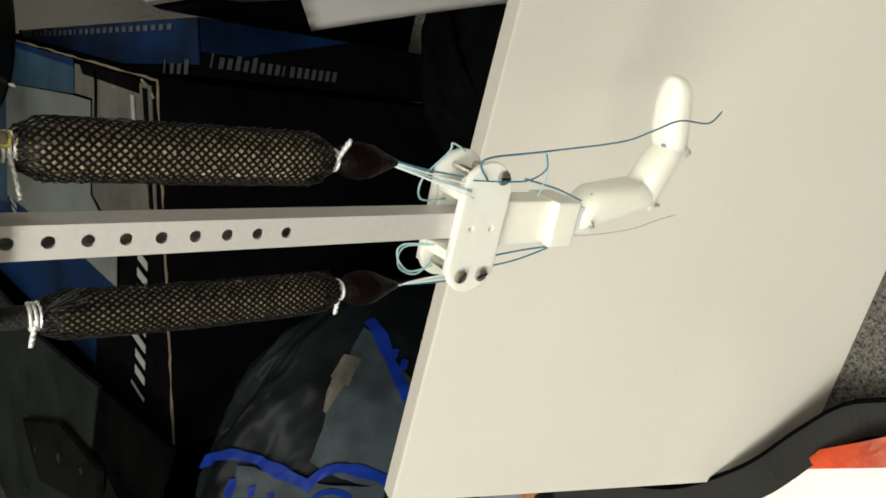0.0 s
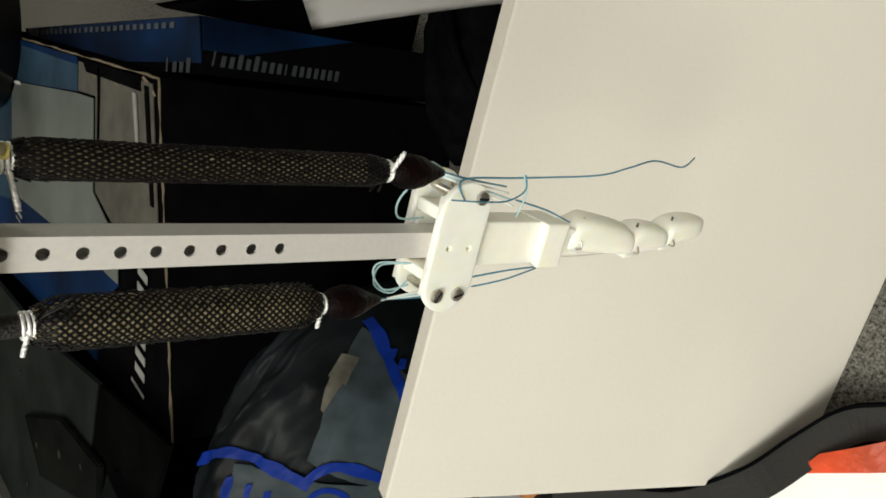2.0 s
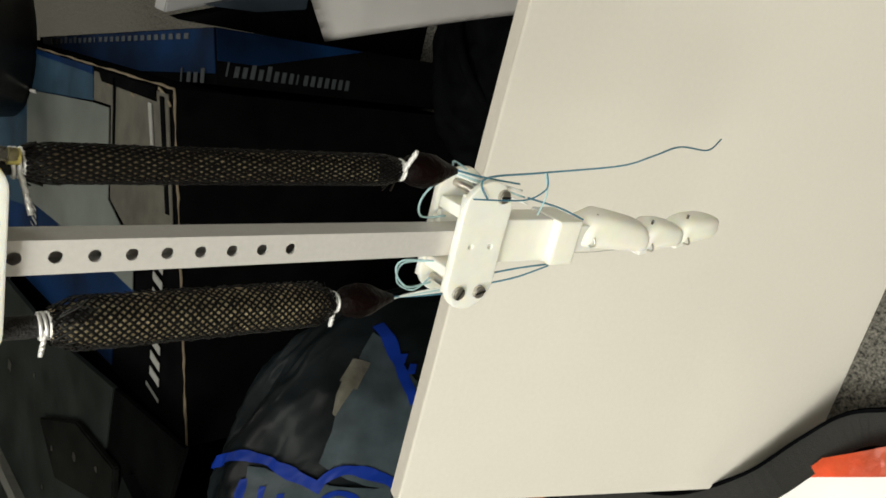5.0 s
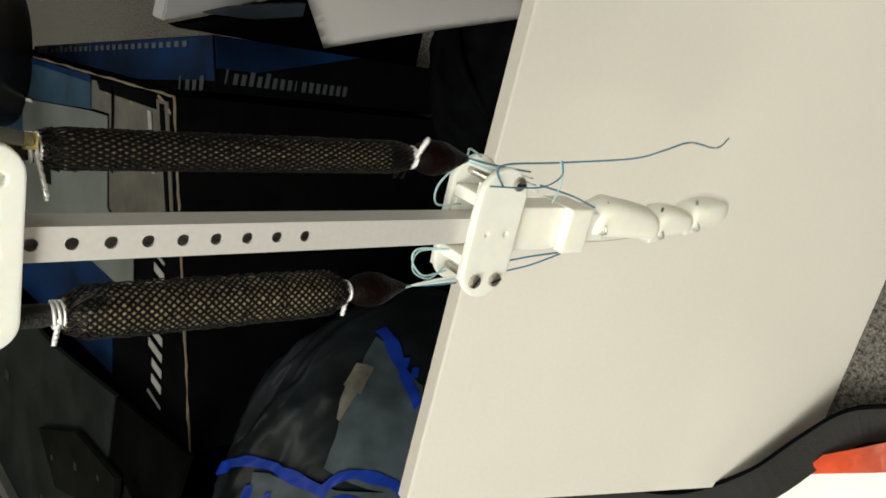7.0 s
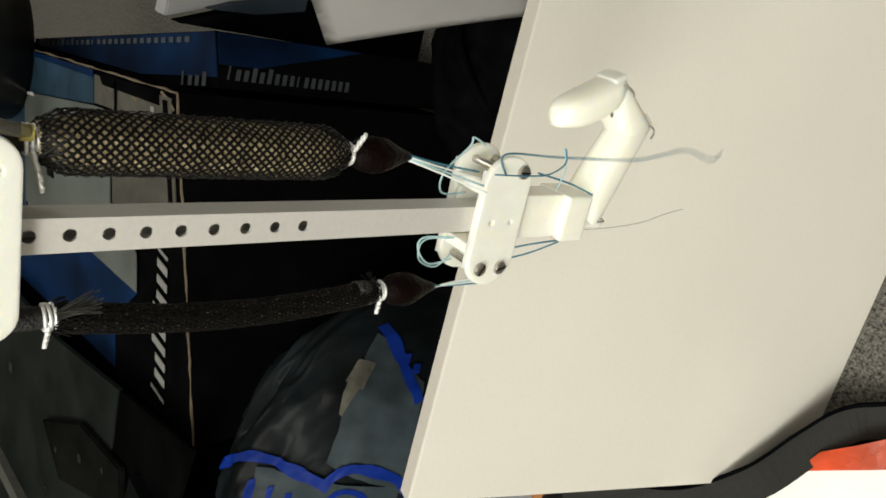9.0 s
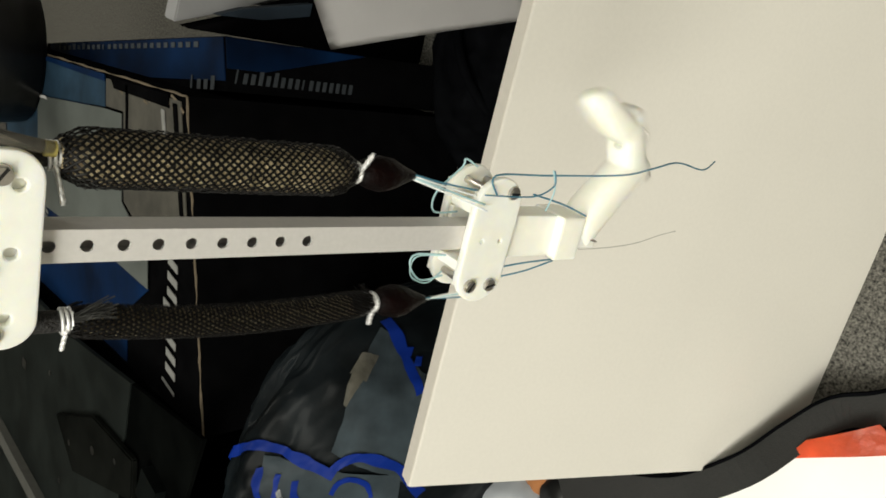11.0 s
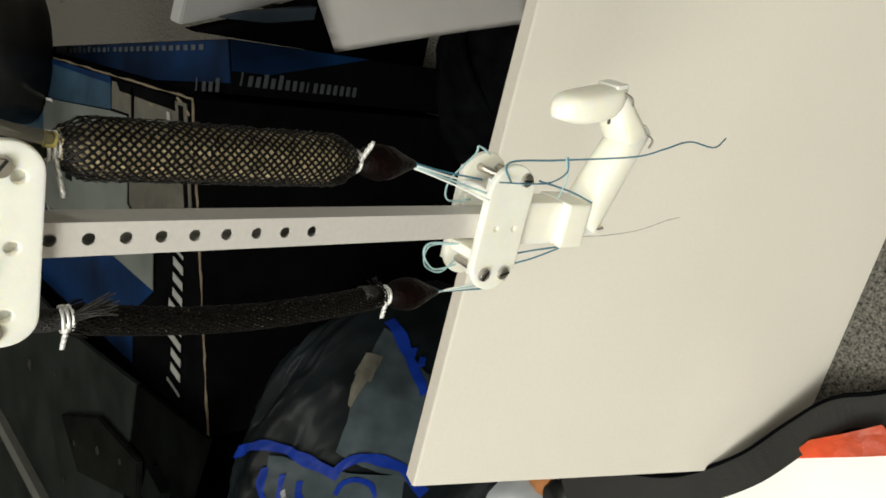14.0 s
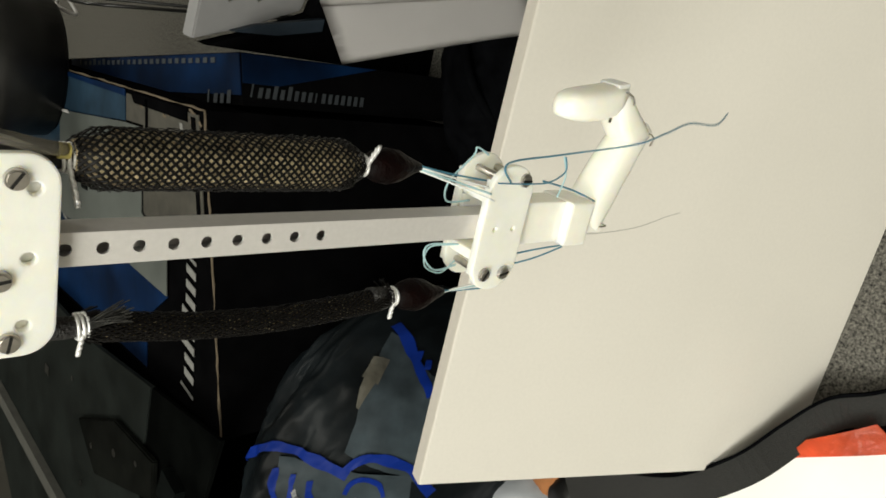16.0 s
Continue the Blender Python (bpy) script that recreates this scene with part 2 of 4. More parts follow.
def word_bars(origin, along, up, length, height, parent, count=11, lean=0.25, ink=None):
    """Unreadable lettering as slanted plain bars."""
    o, a, u = Vector(origin), Vector(along).normalized(), Vector(up).normalized()
    n = a.cross(u)
    step = length / count
    for i in range(count):
        h = height * (1.0 if i in (0, 3, 5) else 0.72)
        w = step * (0.2 if i in (0, 9) else 0.52)
        bm = bmesh.new()
        vs = []
        for dz in (0.0004, 0.0012):
            for dx, dy in ((0, 0), (w, 0), (w + lean * h, h), (lean * h, h)):
                vs.append(bm.verts.new(o + a * (i * step + dx) + u * dy + n * dz))
        for q in ((0, 1, 2, 3), (7, 6, 5, 4), (0, 4, 5, 1), (1, 5, 6, 2), (2, 6, 7, 3), (3, 7, 4, 0)):
            bm.faces.new([vs[k] for k in q])
        part("print_bar", bm, ink or M_INK, parent)


A_FR, A_FL = Vector((-0.18, 0.803, 0)), Vector((-0.527, 0.665, 0))
A_BACK = Vector((-0.12, 0.993, 0))
A_TOP = 0.405


def on_a(s, d, z=A_TOP):
    """A point on the large carton: s along its front edge, d metres back."""
    p = A_FR.lerp(A_FL, s) + A_BACK * d
    return Vector((p.x, p.y, z))


def build_carton_a():
    t = thing("carton", "worn black, blue and grey printed shipping carton with frayed edges", "carton")
    foot = [on_a(0, 0), on_a(1, 0), on_a(1, 0.72), on_a(0, 0.72)]
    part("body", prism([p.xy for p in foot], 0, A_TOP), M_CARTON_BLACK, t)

    def patch(name, corners, mat, lift, label=""):
        part(name, prism([on_a(*c).xy for c in corners], A_TOP + lift, A_TOP + lift + 0.0012), mat, t, label)
    patch("blue_panel", ((0.02, 0.3), (0.64, 0.27), (0.667, 0.13), (0.80, 0.205), (0.985, 0.212), (0.985, 0.7), (0.02, 0.7)), M_CARTON_BLUE, 0.0005, "blue printed area")
    patch("faded_panel", ((0.012, 0.7), (0.012, 0.232), (0.12, 0.238), (0.175, 0.515), (0.66, 0.54), (0.72, 0.7)), M_CARTON_FADED, 0.0022, "faded slate blue area")
    patch("blue_edge", ((0.006, 0.52), (0.006, 0.23), (0.03, 0.23), (0.022, 0.52)), M_CARTON_BLUE, 0.0038, "blue printed edge")
    patch("grey_panel", ((0.178, 0.515), (0.125, 0.238), (0.122, 0.18), (0.421, 0.195), (0.537, 0.121), (0.662, 0.127), (0.638, 0.266), (0.627, 0.54)), M_CARTON_GREY, 0.0036, "grey printed area")
    patch("brown_panel", ((0.02, 0.012), (0.02, 0.228), (0.116, 0.234), (0.113, 0.176), (0.419, 0.191), (0.50, 0.13), (0.42, 0.012)), M_CARTON_WORN, 0.002, "worn brownish grey area")
    patch("dark_streak", ((0.03, 0.02), (0.36, 0.018), (0.36, 0.026), (0.03, 0.03)), M_CARTON_BLACK, 0.0035, "dark streak")
    patch("dark_streak", ((0.02, 0.155), (0.11, 0.16), (0.3, 0.172), (0.3, 0.177), (0.11, 0.166), (0.02, 0.162)), M_CARTON_BLACK, 0.0035, "dark streak")
    patch("dark_streak", ((0.01, 0.04), (0.05, 0.04), (0.045, 0.2), (0.01, 0.21)), M_CARTON_BLACK, 0.0035, "dark streak")
    patch("pale_streak", ((0.06, 0.052), (0.24, 0.05), (0.24, 0.056), (0.06, 0.060)), M_INK, 0.0042, "pale streak")
    patch("grey_label", ((0.36, 0.40), (0.46, 0.40), (0.46, 0.425), (0.36, 0.425)), M_METAL_DARK, 0.0052, "dark printed mark")
    for c in (((0.145, 0.50), (0.165, 0.56), (0.18, 0.555), (0.168, 0.50)), ((0.165, 0.47), (0.17, 0.50), (0.18, 0.50), (0.178, 0.465))):
        patch("torn_flap", c, M_PAPER, 0.0055, "torn white paper layer")
    line = on_a(0.5, 0.040) - on_a(0.95, 0.068)
    word_bars(on_a(0.95, 0.068, A_TOP + 0.002), line, A_BACK, 0.2, 0.034, t)
    word_bars(on_a(0.74, 0.50, A_TOP + 0.003), A_FR - A_FL, A_BACK, 0.05, 0.03, t, count=5)
    rnd = random.Random(3)
    # frayed rims
    for (s0, d0), (s1, d1), nm in (((0, 0), (1, 0), "front_rim"), ((0, 0), (0, 0.6), "side_rim")):
        bm = bmesh.new()
        pts = [on_a(s0 + (s1 - s0) * k / 40, d0 + (d1 - d0) * k / 40, A_TOP + 0.001) + Vector((rnd.uniform(-1, 1), rnd.uniform(-1, 1), rnd.uniform(-0.5, 1))) * 0.0006 for k in range(41)]
        add_tube(bm, pts, lambda u: 0.0012 + 0.0008 * math.sin(40 * u) * math.sin(13 * u), 5)
        part(nm, bm, M_CARTON_RAW, t, "frayed bare cardboard edge")
    for k in range(12):
        s, d = 0.012 + rnd.random() * 0.05, 0.01 + rnd.random() * 0.25
        p = on_a(s, d, A_TOP + 0.002)
        part("torn_flap", box(-0.0015, 0.0015, -0.008, 0.008, 0, 0.0014, 0.0004), M_CARTON_RAW, t, m=Matrix.Translation(p) @ pose(0, 0, 0, rnd.uniform(-10, 10), rnd.uniform(-15, 15), rnd.uniform(-20, 20)))


build_carton_a()


def build_carton_b():
    t = thing("carton", "narrow blue and black printed carton standing on the carpet", "carton")
    fr = Vector((-0.116, 0.84, 0))
    back = Vector((-0.215, 0.977, 0)).normalized()
    left = Vector((-0.93, -0.36, 0)).normalized()
    top = 0.353
    foot = [fr, fr + left * 0.062, fr + left * 0.062 + back * 0.62, fr + back * 0.62]
    part("body", prism([p.xy for p in foot], 0, top), M_CARTON_BLACK, t)
    up = Vector((0, 0, 1))
    foot2 = [fr + left * 0.001 + back * 0.001, fr + left * 0.05, fr + left * 0.05 + back * 0.6, fr + back * 0.6 + left * 0.001]
    part("blue_panel", prism([p.xy for p in foot2], top + 0.0005, top + 0.0016), M_CARTON_NAVY, t, "blue printed top")
    front = bmesh.new()
    nf = Vector((left.y, -left.x, 0)) * (1 if left.y * -1 < 0 else -1)
    nf = nf if nf.y < 0 else -nf
    q = [fr + left * a + nf * 0.0006 + up * (top - b) for a, b in ((0.001, 0.2), (0.036, 0.05), (0.036, 0.001), (0.001, 0.001))]
    q = [front.verts.new(p) for p in q] + [front.verts.new(p + nf * 0.001) for p in q]
    for f in ((0, 1, 2, 3), (7, 6, 5, 4), (0, 4, 5, 1), (1, 5, 6, 2), (2, 6, 7, 3), (3, 7, 4, 0)):
        front.faces.new([q[k] for k in f])
    part("blue_panel", front, M_CARTON_NAVY, t, "blue printed front")
    word_bars(fr + left * 0.052 + Vector((0, 0, top - 0.01)), (0, 0, -1), -left, 0.17, 0.017, t, count=17, ink=M_INK_DIM)
    word_bars((-0.191, 0.901, top + 0.002), -back, -left, 0.068, 0.016, t, count=4, ink=M_INK_DIM)
    word_bars(fr + left * 0.012 + back * 0.55 + Vector((0, 0, top + 0.002)), -back, -left, 0.5, 0.009, t, count=24, lean=0.1, ink=M_INK_DIM)


build_carton_b()


def build_chassis():
    t = thing("computer_chassis", "open dark grey sheet-metal computer chassis with punched holes", "chassis")
    z = 0.438
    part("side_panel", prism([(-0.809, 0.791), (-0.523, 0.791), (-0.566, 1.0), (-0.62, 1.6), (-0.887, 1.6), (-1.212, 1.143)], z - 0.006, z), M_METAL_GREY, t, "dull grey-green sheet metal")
    # the pan and lower body get their shade from this darker colour
    part("floor_pan", prism([(-0.645, 0.645), (-0.487, 0.613), (-0.523, 0.789), (-0.809, 0.789)], z - 0.006, z - 0.001), M_METAL_SHADED, t, "sheet metal with shade put into its colour")
    part("lower_body", prism([(-0.62, 0.62), (-0.64, 1.6), (-0.88, 1.6), (-0.85, 0.62)], 0, z - 0.0065), M_METAL_SHADED, t)
    part("side_rim", prism([(-0.858, 0.6), (-0.882, 1.6), (-0.906, 1.6), (-0.882, 0.6)], z + 0.0003, z + 0.012), M_METAL_RIM, t, "pale worn metal rim")
    bm = prism([(-0.69, 1.0), (-0.615, 0.87), (-0.598, 0.745), (-0.65, 0.735), (-0.735, 0.92)], z + 0.0003, z + 0.009)
    bmesh.ops.bevel(bm, geom=bm.edges[:], offset=0.002, segments=2, affect="EDGES")
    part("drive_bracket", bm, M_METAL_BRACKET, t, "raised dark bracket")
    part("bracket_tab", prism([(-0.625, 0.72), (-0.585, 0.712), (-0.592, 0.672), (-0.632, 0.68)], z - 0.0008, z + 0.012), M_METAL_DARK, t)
    part("square_hole", box(-0.716, -0.700, 1.168, 1.186, z + 0.0002, z + 0.0008), M_BLACK, t, "square black hole")
    for x, y, r in ((-0.66, 0.86, 0.006), (-0.63, 0.79, 0.004), (-0.70, 0.94, 0.004), (-0.66, 1.06, 0.004), (-0.8, 0.99, 0.004)):
        bm = bmesh.new()
        add_cyl(bm, (x, y, z - 0.001), (x, y, z + (0.0094 if y < 0.95 else 0.0006)), r, n=14)
        part("punched_hole", bm, M_BLACK, t)


build_chassis()


def upright(outline, y0, y1, bevel=0.0):
    """A solid whose outline stands in x and z and which reaches from y0 back to y1."""
    bm = bmesh.new()
    f = bm.faces.new([bm.verts.new((x, y0, z)) for x, z in outline])
    g = bmesh.ops.extrude_face_region(bm, geom=[f])
    bmesh.ops.translate(bm, vec=(0, y1 - y0, 0), verts=[v for v in g["geom"] if isinstance(v, bmesh.types.BMVert)])
    bmesh.ops.recalc_face_normals(bm, faces=bm.faces)
    if bevel:
        bmesh.ops.bevel(bm, geom=bm.edges[:], offset=bevel, segments=2, affect="EDGES")
    return bm


def build_white_unit():
    t = thing("white_unit", "pale grey painted metal cabinet above a black shade infill", "cabinet")
    part("casing", upright([(-0.12, 0.372), (0.16, 0.345), (0.16, 0.19), (0.0, 0.205), (-0.064, 0.225), (-0.097, 0.301)], 0.93, 0.96, 0.002), M_WHITE_BOX, t)
    part("lower_panel", upright([(-0.1, 0.339), (-0.088, 0.307), (-0.067, 0.211), (-0.083, 0.212), (-0.097, 0.277)], 0.892, 0.904), M_SLATE, t, "dull blue-grey panel")
    # added black slab: stands where the floor under the casing is only in shade
    part("shade_infill", upright([(-0.127, 0.0), (0.16, 0.0), (0.16, 0.188), (0.0, 0.203), (-0.066, 0.223), (-0.099, 0.3), (-0.122, 0.366)], 0.905, 0.9295), M_CARTON_BLACK, t, "black infill standing in for the shade below the casing")
    for x, z in ((-0.066, 0.33), (-0.06, 0.29)):
        bm = bmesh.new()
        add_cyl(bm, (x, 0.9305, z), (x, 0.927, z), 0.0022, n=12)
        part("screw", bm, M_STEEL, t)


build_white_unit()


def curved_sheet(name, parent, p00, p10, p01, p11, sag, mat, n=14, thick=0.0004, ripple=0.002):
    bm = bmesh.new()
    p00, p10, p01, p11 = map(Vector, (p00, p10, p01, p11))
    nrm = (p10 - p00).cross(p01 - p00).normalized()
    grid = []
    for i in range(n + 1):
        row = []
        for j in range(n + 1):
            u, v = i / n, j / n
            p = p00.lerp(p10, u).lerp(p01.lerp(p11, u), v)
            row.append(bm.verts.new(p + nrm * (sag * math.sin(math.pi * u) + ripple * noise.noise(p * 18))))
        grid.append(row)
    for i in range(n):
        for j in range(n):
            bm.faces.new((grid[i][j], grid[i + 1][j], grid[i + 1][j + 1], grid[i][j + 1]))
    bmesh.ops.solidify(bm, geom=bm.faces[:], thickness=thick)
    return part(name, bm, mat, parent, smooth=True)


def build_papers():
    s = curved_sheet("paper_sheet", None, (-0.098, 0.715, 0.296), (-0.020, 0.60, 0.125), (-0.02, 0.76, 0.32), (0.06, 0.63, 0.15), 0.006, M_PAPER)
    tagged(s, "curled white paper sheet with a small tear", "paper", "papers by the board")
    s = curved_sheet("paper_sheet", None, (-0.043, 0.74, 0.318), (0.02, 0.60, 0.13), (0.03, 0.77, 0.34), (0.1, 0.62, 0.16), 0.004, M_PAPER)
    tagged(s, "white paper sheet behind another one", "paper", "papers by the board")


build_papers()


def lump(name, centre, size, mat, parent=None, seed=0, fold=0.12, scale=3.0, sub=4, floor=0.003):
    bm = bmesh.new()
    bmesh.ops.create_icosphere(bm, subdivisions=sub, radius=1)
    off = Vector((seed * 7.3, seed * 3.1, seed * 1.7))
    for v in bm.verts:
        d = v.co.normalized()
        k = 1 + fold * noise.noise(d * scale + off) + fold * 0.6 * (0.5 - abs(noise.noise(d * scale * 2.1 + off))) * 2 + fold * 0.25 * noise.noise(d * scale * 6 + off)
        v.co = Vector((d.x * size[0], d.y * size[1], d.z * size[2])) * k
        v.co += Vector(centre)
        v.co.z = max(v.co.z, floor)
    return part(name, bm, mat, parent, smooth=True)


def build_shade_lump():
    # made-up black lump: covers lit carpet where deep shade belongs
    t = thing("rucksack", "black lump filling in the shade on the carpet behind the board", "rucksack")
    lump("shade_lump_body", (-0.085, 0.685, 0.05), (0.135, 0.095, 0.085), M_CLOTH_DARK, t, 6, 0.1, 2.0, 5)
    bm = bmesh.new()
    add_tube(bm, smooth_path([(-0.16, 0.62, 0.09), (-0.1, 0.66, 0.14), (-0.04, 0.7, 0.135), (0.0, 0.72, 0.08)], 8), 0.006, 8)
    part("strap", bm, M_CLOTH_DARK, t, "black tube over the shade lump", True)


build_shade_lump()


BAG_C, BAG_S = Vector((-0.52, 0.58, 0.19)), Vector((0.188, 0.105, 0.218))


def bag_point(d, lift=0.0):
    """The bag's folded surface in the direction d from its middle."""
    d = d.normalized()
    q = Vector((d.x * 4.2 + d.z * 1.3, d.y * 4.2, d.z * 1.5)) + Vector((3.1, 7.7, 1.9))
    fold = 0.09 * noise.noise(q * 0.5) + 0.10 * (0.35 - abs(noise.noise(q * 0.8))) + 0.03 * (0.35 - abs(noise.noise(q * 2.1))) + 0.006 * noise.noise(q * 7)
    k = 1.0 + fold
    p = BAG_C + Vector((d.x * BAG_S.x, d.y * BAG_S.y, d.z * BAG_S.z)) * k
    p += Vector((d.x, d.y, d.z)) * lift
    p.z = max(p.z, 0.003)
    return p


def bag_patch(name, parent, corners, lift, mat, label, n=12):
    """A sheet that clings to the film between four directions."""
    a, b, c, d = [Vector((x / BAG_S.x, y / BAG_S.y, z / BAG_S.z)).normalized() for x, y, z in corners]
    bm = bmesh.new()
    rows = []
    for i in range(n + 1):
        u = i / n
        wob = 0.03 * noise.noise(Vector((u * 5, 2.0, 0.0)))
        rows.append([bm.verts.new(bag_point(a.lerp(b, u).lerp(d.lerp(c, u), min(1, j / n + wob)), lift)) for j in range(n + 1)])
    for p, q in zip(rows, rows[1:]):
        for j in range(n):
            bm.faces.new((p[j], p[j + 1], q[j + 1], q[j]))
    part(name, bm, mat, parent, label, True)


def bag_band(parent, pts, width, mat=None):
    """A printed stripe that lies on the film along a few directions."""
    path = smooth_path([Vector((x / BAG_S.x, y / BAG_S.y, z / BAG_S.z)).normalized() for x, y, z in pts], 8)
    bm = bmesh.new()
    rows = []
    for i, d in enumerate(path):
        run = path[min(i + 1, len(path) - 1)] - path[max(i - 1, 0)]
        side = d.cross(run).normalized()
        w = width * 0.5 * (0.85 + 0.3 * noise.noise(d * 9))
        rows.append([bm.verts.new(bag_point(d + side * w * k / 3, 0.0042)) for k in range(-3, 4)])
    for a, b in zip(rows, rows[1:]):
        for k in range(6):
            bm.faces.new((a[k], a[k + 1], b[k + 1], b[k]))
    part("pale_print" if mat else "blue_stripe", bm, mat or M_BAG_BLUE, parent, "pale glossy print on the film" if mat else "blue print on the film", True)


def build_bag():
    t = thing("plastic_bag", "crumpled translucent grey plastic bag with blue printing", "bag")
    bm = bmesh.new()
    bmesh.ops.create_icosphere(bm, subdivisions=6, radius=1)
    for v in bm.verts:
        v.co = bag_point(v.co)
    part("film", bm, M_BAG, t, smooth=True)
    for pts in (((0.006, 0.031, 0.222), (0.033, 0.004, 0.227), (0.052, -0.018, 0.219), (0.049, -0.044, 0.201), (0.042, -0.062, 0.18), (0.034, -0.073, 0.161)),
                ((0.038, -0.07, 0.167), (0.05, -0.074, 0.154), (0.055, -0.079, 0.137), (0.051, -0.087, 0.116), (0.037, -0.095, 0.091), (0.005, -0.101, 0.059)),
                ((0.177, -0.025, 0.092), (0.165, -0.044, 0.087), (0.146, -0.061, 0.081), (0.116, -0.079, 0.07))):
        bag_band(t, pts, 0.065)
    for pts in (((0.01, -0.074, 0.163), (0.025, -0.076, 0.157), (0.03, -0.08, 0.144), (0.022, -0.087, 0.128), (0.006, -0.09, 0.119)), ((-0.03, -0.06, 0.19), (-0.01, -0.07, 0.175)), ((-0.02, -0.09, 0.12), (0.0, -0.093, 0.11))):
        bag_band(t, pts, 0.035)
    for pts in (((0.0, -0.05, 0.2), (0.012, -0.045, 0.205)), ((-0.01, -0.078, 0.155), (0.004, -0.08, 0.148))):
        bag_band(t, pts, 0.05, M_PRINT_PALE)
    # pale patches laid over the film paint its better lit planes
    bag_patch("lit_film_patch", t, ((0.172, -0.03, 0.1), (0.132, -0.07, 0.06), (0.02, -0.096, 0.08), (0.055, -0.06, 0.156)), 0.0028, M_BAG_LIT, "lighter grey film patch, painted for the bag's lit planes")
    bag_patch("lit_film_patch", t, ((0.042, -0.024, 0.208), (0.028, -0.094, 0.086), (-0.06, -0.098, 0.08), (-0.06, -0.045, 0.205)), 0.0033, M_BAG_LIT, "lighter grey film patch, painted for the bag's lit planes", 20)
    bag_patch("crumpled_paper", t, ((0.148, -0.036, 0.122), (0.15, -0.046, 0.11), (0.122, -0.052, 0.122), (0.128, -0.04, 0.135)), 0.0036, M_CREASE, "crumpled yellowed paper behind the film", 6)
    bag_patch("crumpled_paper", t, ((0.132, -0.040, 0.131), (0.124, -0.05, 0.123), (0.098, -0.052, 0.142), (0.1, -0.05, 0.144)), 0.0036, M_CREASE, "crumpled yellowed paper behind the film", 6)
    for pts in (((0.03, -0.026, 0.212), (0.01, -0.031, 0.213), (-0.012, -0.035, 0.21)), ((0.028, -0.04, 0.2), (0.006, -0.043, 0.203), (-0.016, -0.047, 0.2)), ((0.024, -0.052, 0.19), (0.0, -0.056, 0.192), (-0.02, -0.06, 0.188)),
                ((0.16, -0.052, 0.074), (0.15, -0.056, 0.078)), ((0.153, -0.06, 0.066), (0.142, -0.064, 0.07))):
        bag_band(t, pts, 0.045)


build_bag()


def build_floor_bag():
    t = thing("black_bag", "open black fabric bag with a thick webbing rim", "bag")
    line = [(-0.487, 0.389, 0.124), (-0.446, 0.337, 0.124), (-0.415, 0.277, 0.111), (-0.366, 0.232, 0.093), (-0.323, 0.2105, 0.06), (-0.289, 0.19, 0.041), (-0.264, 0.154, 0.024), (-0.18, 0.071, 0.02)]
    rim = smooth_path(line, 6)
    part("bag_body", prism([p[:2] for p in line[1:]] + [(-0.33, -0.12), (-0.54, 0.1)], 0.0, 0.012), M_CLOTH_DARK, t)
    for nm, mid, w, z0, z1, mat in (("webbing_rim", 0.003, 0.0148, -0.004, 0.0, M_FABRIC), ("binding", -0.0125, 0.0016, -0.006, 0.0012, M_CLOTH_DARK)):
        bm = bmesh.new()
        rings = []
        for i, p in enumerate(rim):
            d = (rim[min(i + 1, len(rim) - 1)] - rim[max(i - 1, 0)]).normalized()
            sd = Vector((d.y, -d.x, 0)).normalized()
            wave = 0.0012 * noise.noise(p * 40)
            rings.append([bm.verts.new(p + sd * (mid + a) + Vector((0, 0, b + wave))) for a, b in ((-w, z0), (w, z0), (w, z1), (-w, z1))])
        for a, b in zip(rings, rings[1:]):
            for k in range(4):
                bm.faces.new((a[k], a[(k + 1) % 4], b[(k + 1) % 4], b[k]))
        bm.faces.new(rings[0]), bm.faces.new(rings[-1][::-1])
        part(nm, bm, mat, t)
    bm = bmesh.new()
    f = bm.faces.new([bm.verts.new(p) for p in [(-0.468, 0.289, 0.112), (-0.414, 0.26, 0.091), (-0.38, 0.236, 0.076), (-0.345, 0.213, 0.061), (-0.322, 0.174, 0.045), (-0.302, 0.141, 0.031), (-0.278, 0.101, 0.014), (-0.368, 0.054, 0.025), (-0.506, 0.271, 0.118)]])
    g = bmesh.ops.extrude_face_region(bm, geom=[f])
    bmesh.ops.translate(bm, vec=(0, 0, 0.0008), verts=[v for v in g["geom"] if isinstance(v, bmesh.types.BMVert)])
    s = part("paper_sheet", bm, M_PAPER_BRIGHT)
    tagged(s, "bright white paper lying on the open bag", "paper")
    o = curved_sheet("orange_wrapper", None, (-0.346, 0.208, 0.067), (-0.294, 0.125, 0.04), (-0.321, 0.198, 0.06), (-0.28, 0.153, 0.043), 0.003, M_ORANGE, 26, 0.0004, 0.004)
    tagged(o, "crumpled glossy orange plastic wrapper", "wrapper")


build_floor_bag()


def build_small_clutter():
    for c, s, m, lab, cat in (((-0.545, 0.42, 0.05), (0.035, 0.03, 0.03), M_BLACK, "black rounded plastic lump beside the board", "clutter"),
                              ((-0.50, 0.385, 0.04), (0.03, 0.025, 0.025), M_BLACK, "black rounded plastic lump on the carpet", "clutter"),
                              ((-0.53, 0.455, 0.04), (0.04, 0.03, 0.04), M_BROWN, "crumpled orange-brown cloth behind the board", "cloth"),
                              ((-0.588, 0.477, 0.05), (0.05, 0.045, 0.075), M_FILM_PALE, "crumpled pale translucent plastic film beside the board", "film")):
        tagged(lump("crumpled_item", c, s, m, None, int(-c[0] * 100), 0.2, 2.5, 3), lab, cat)


build_small_clutter()


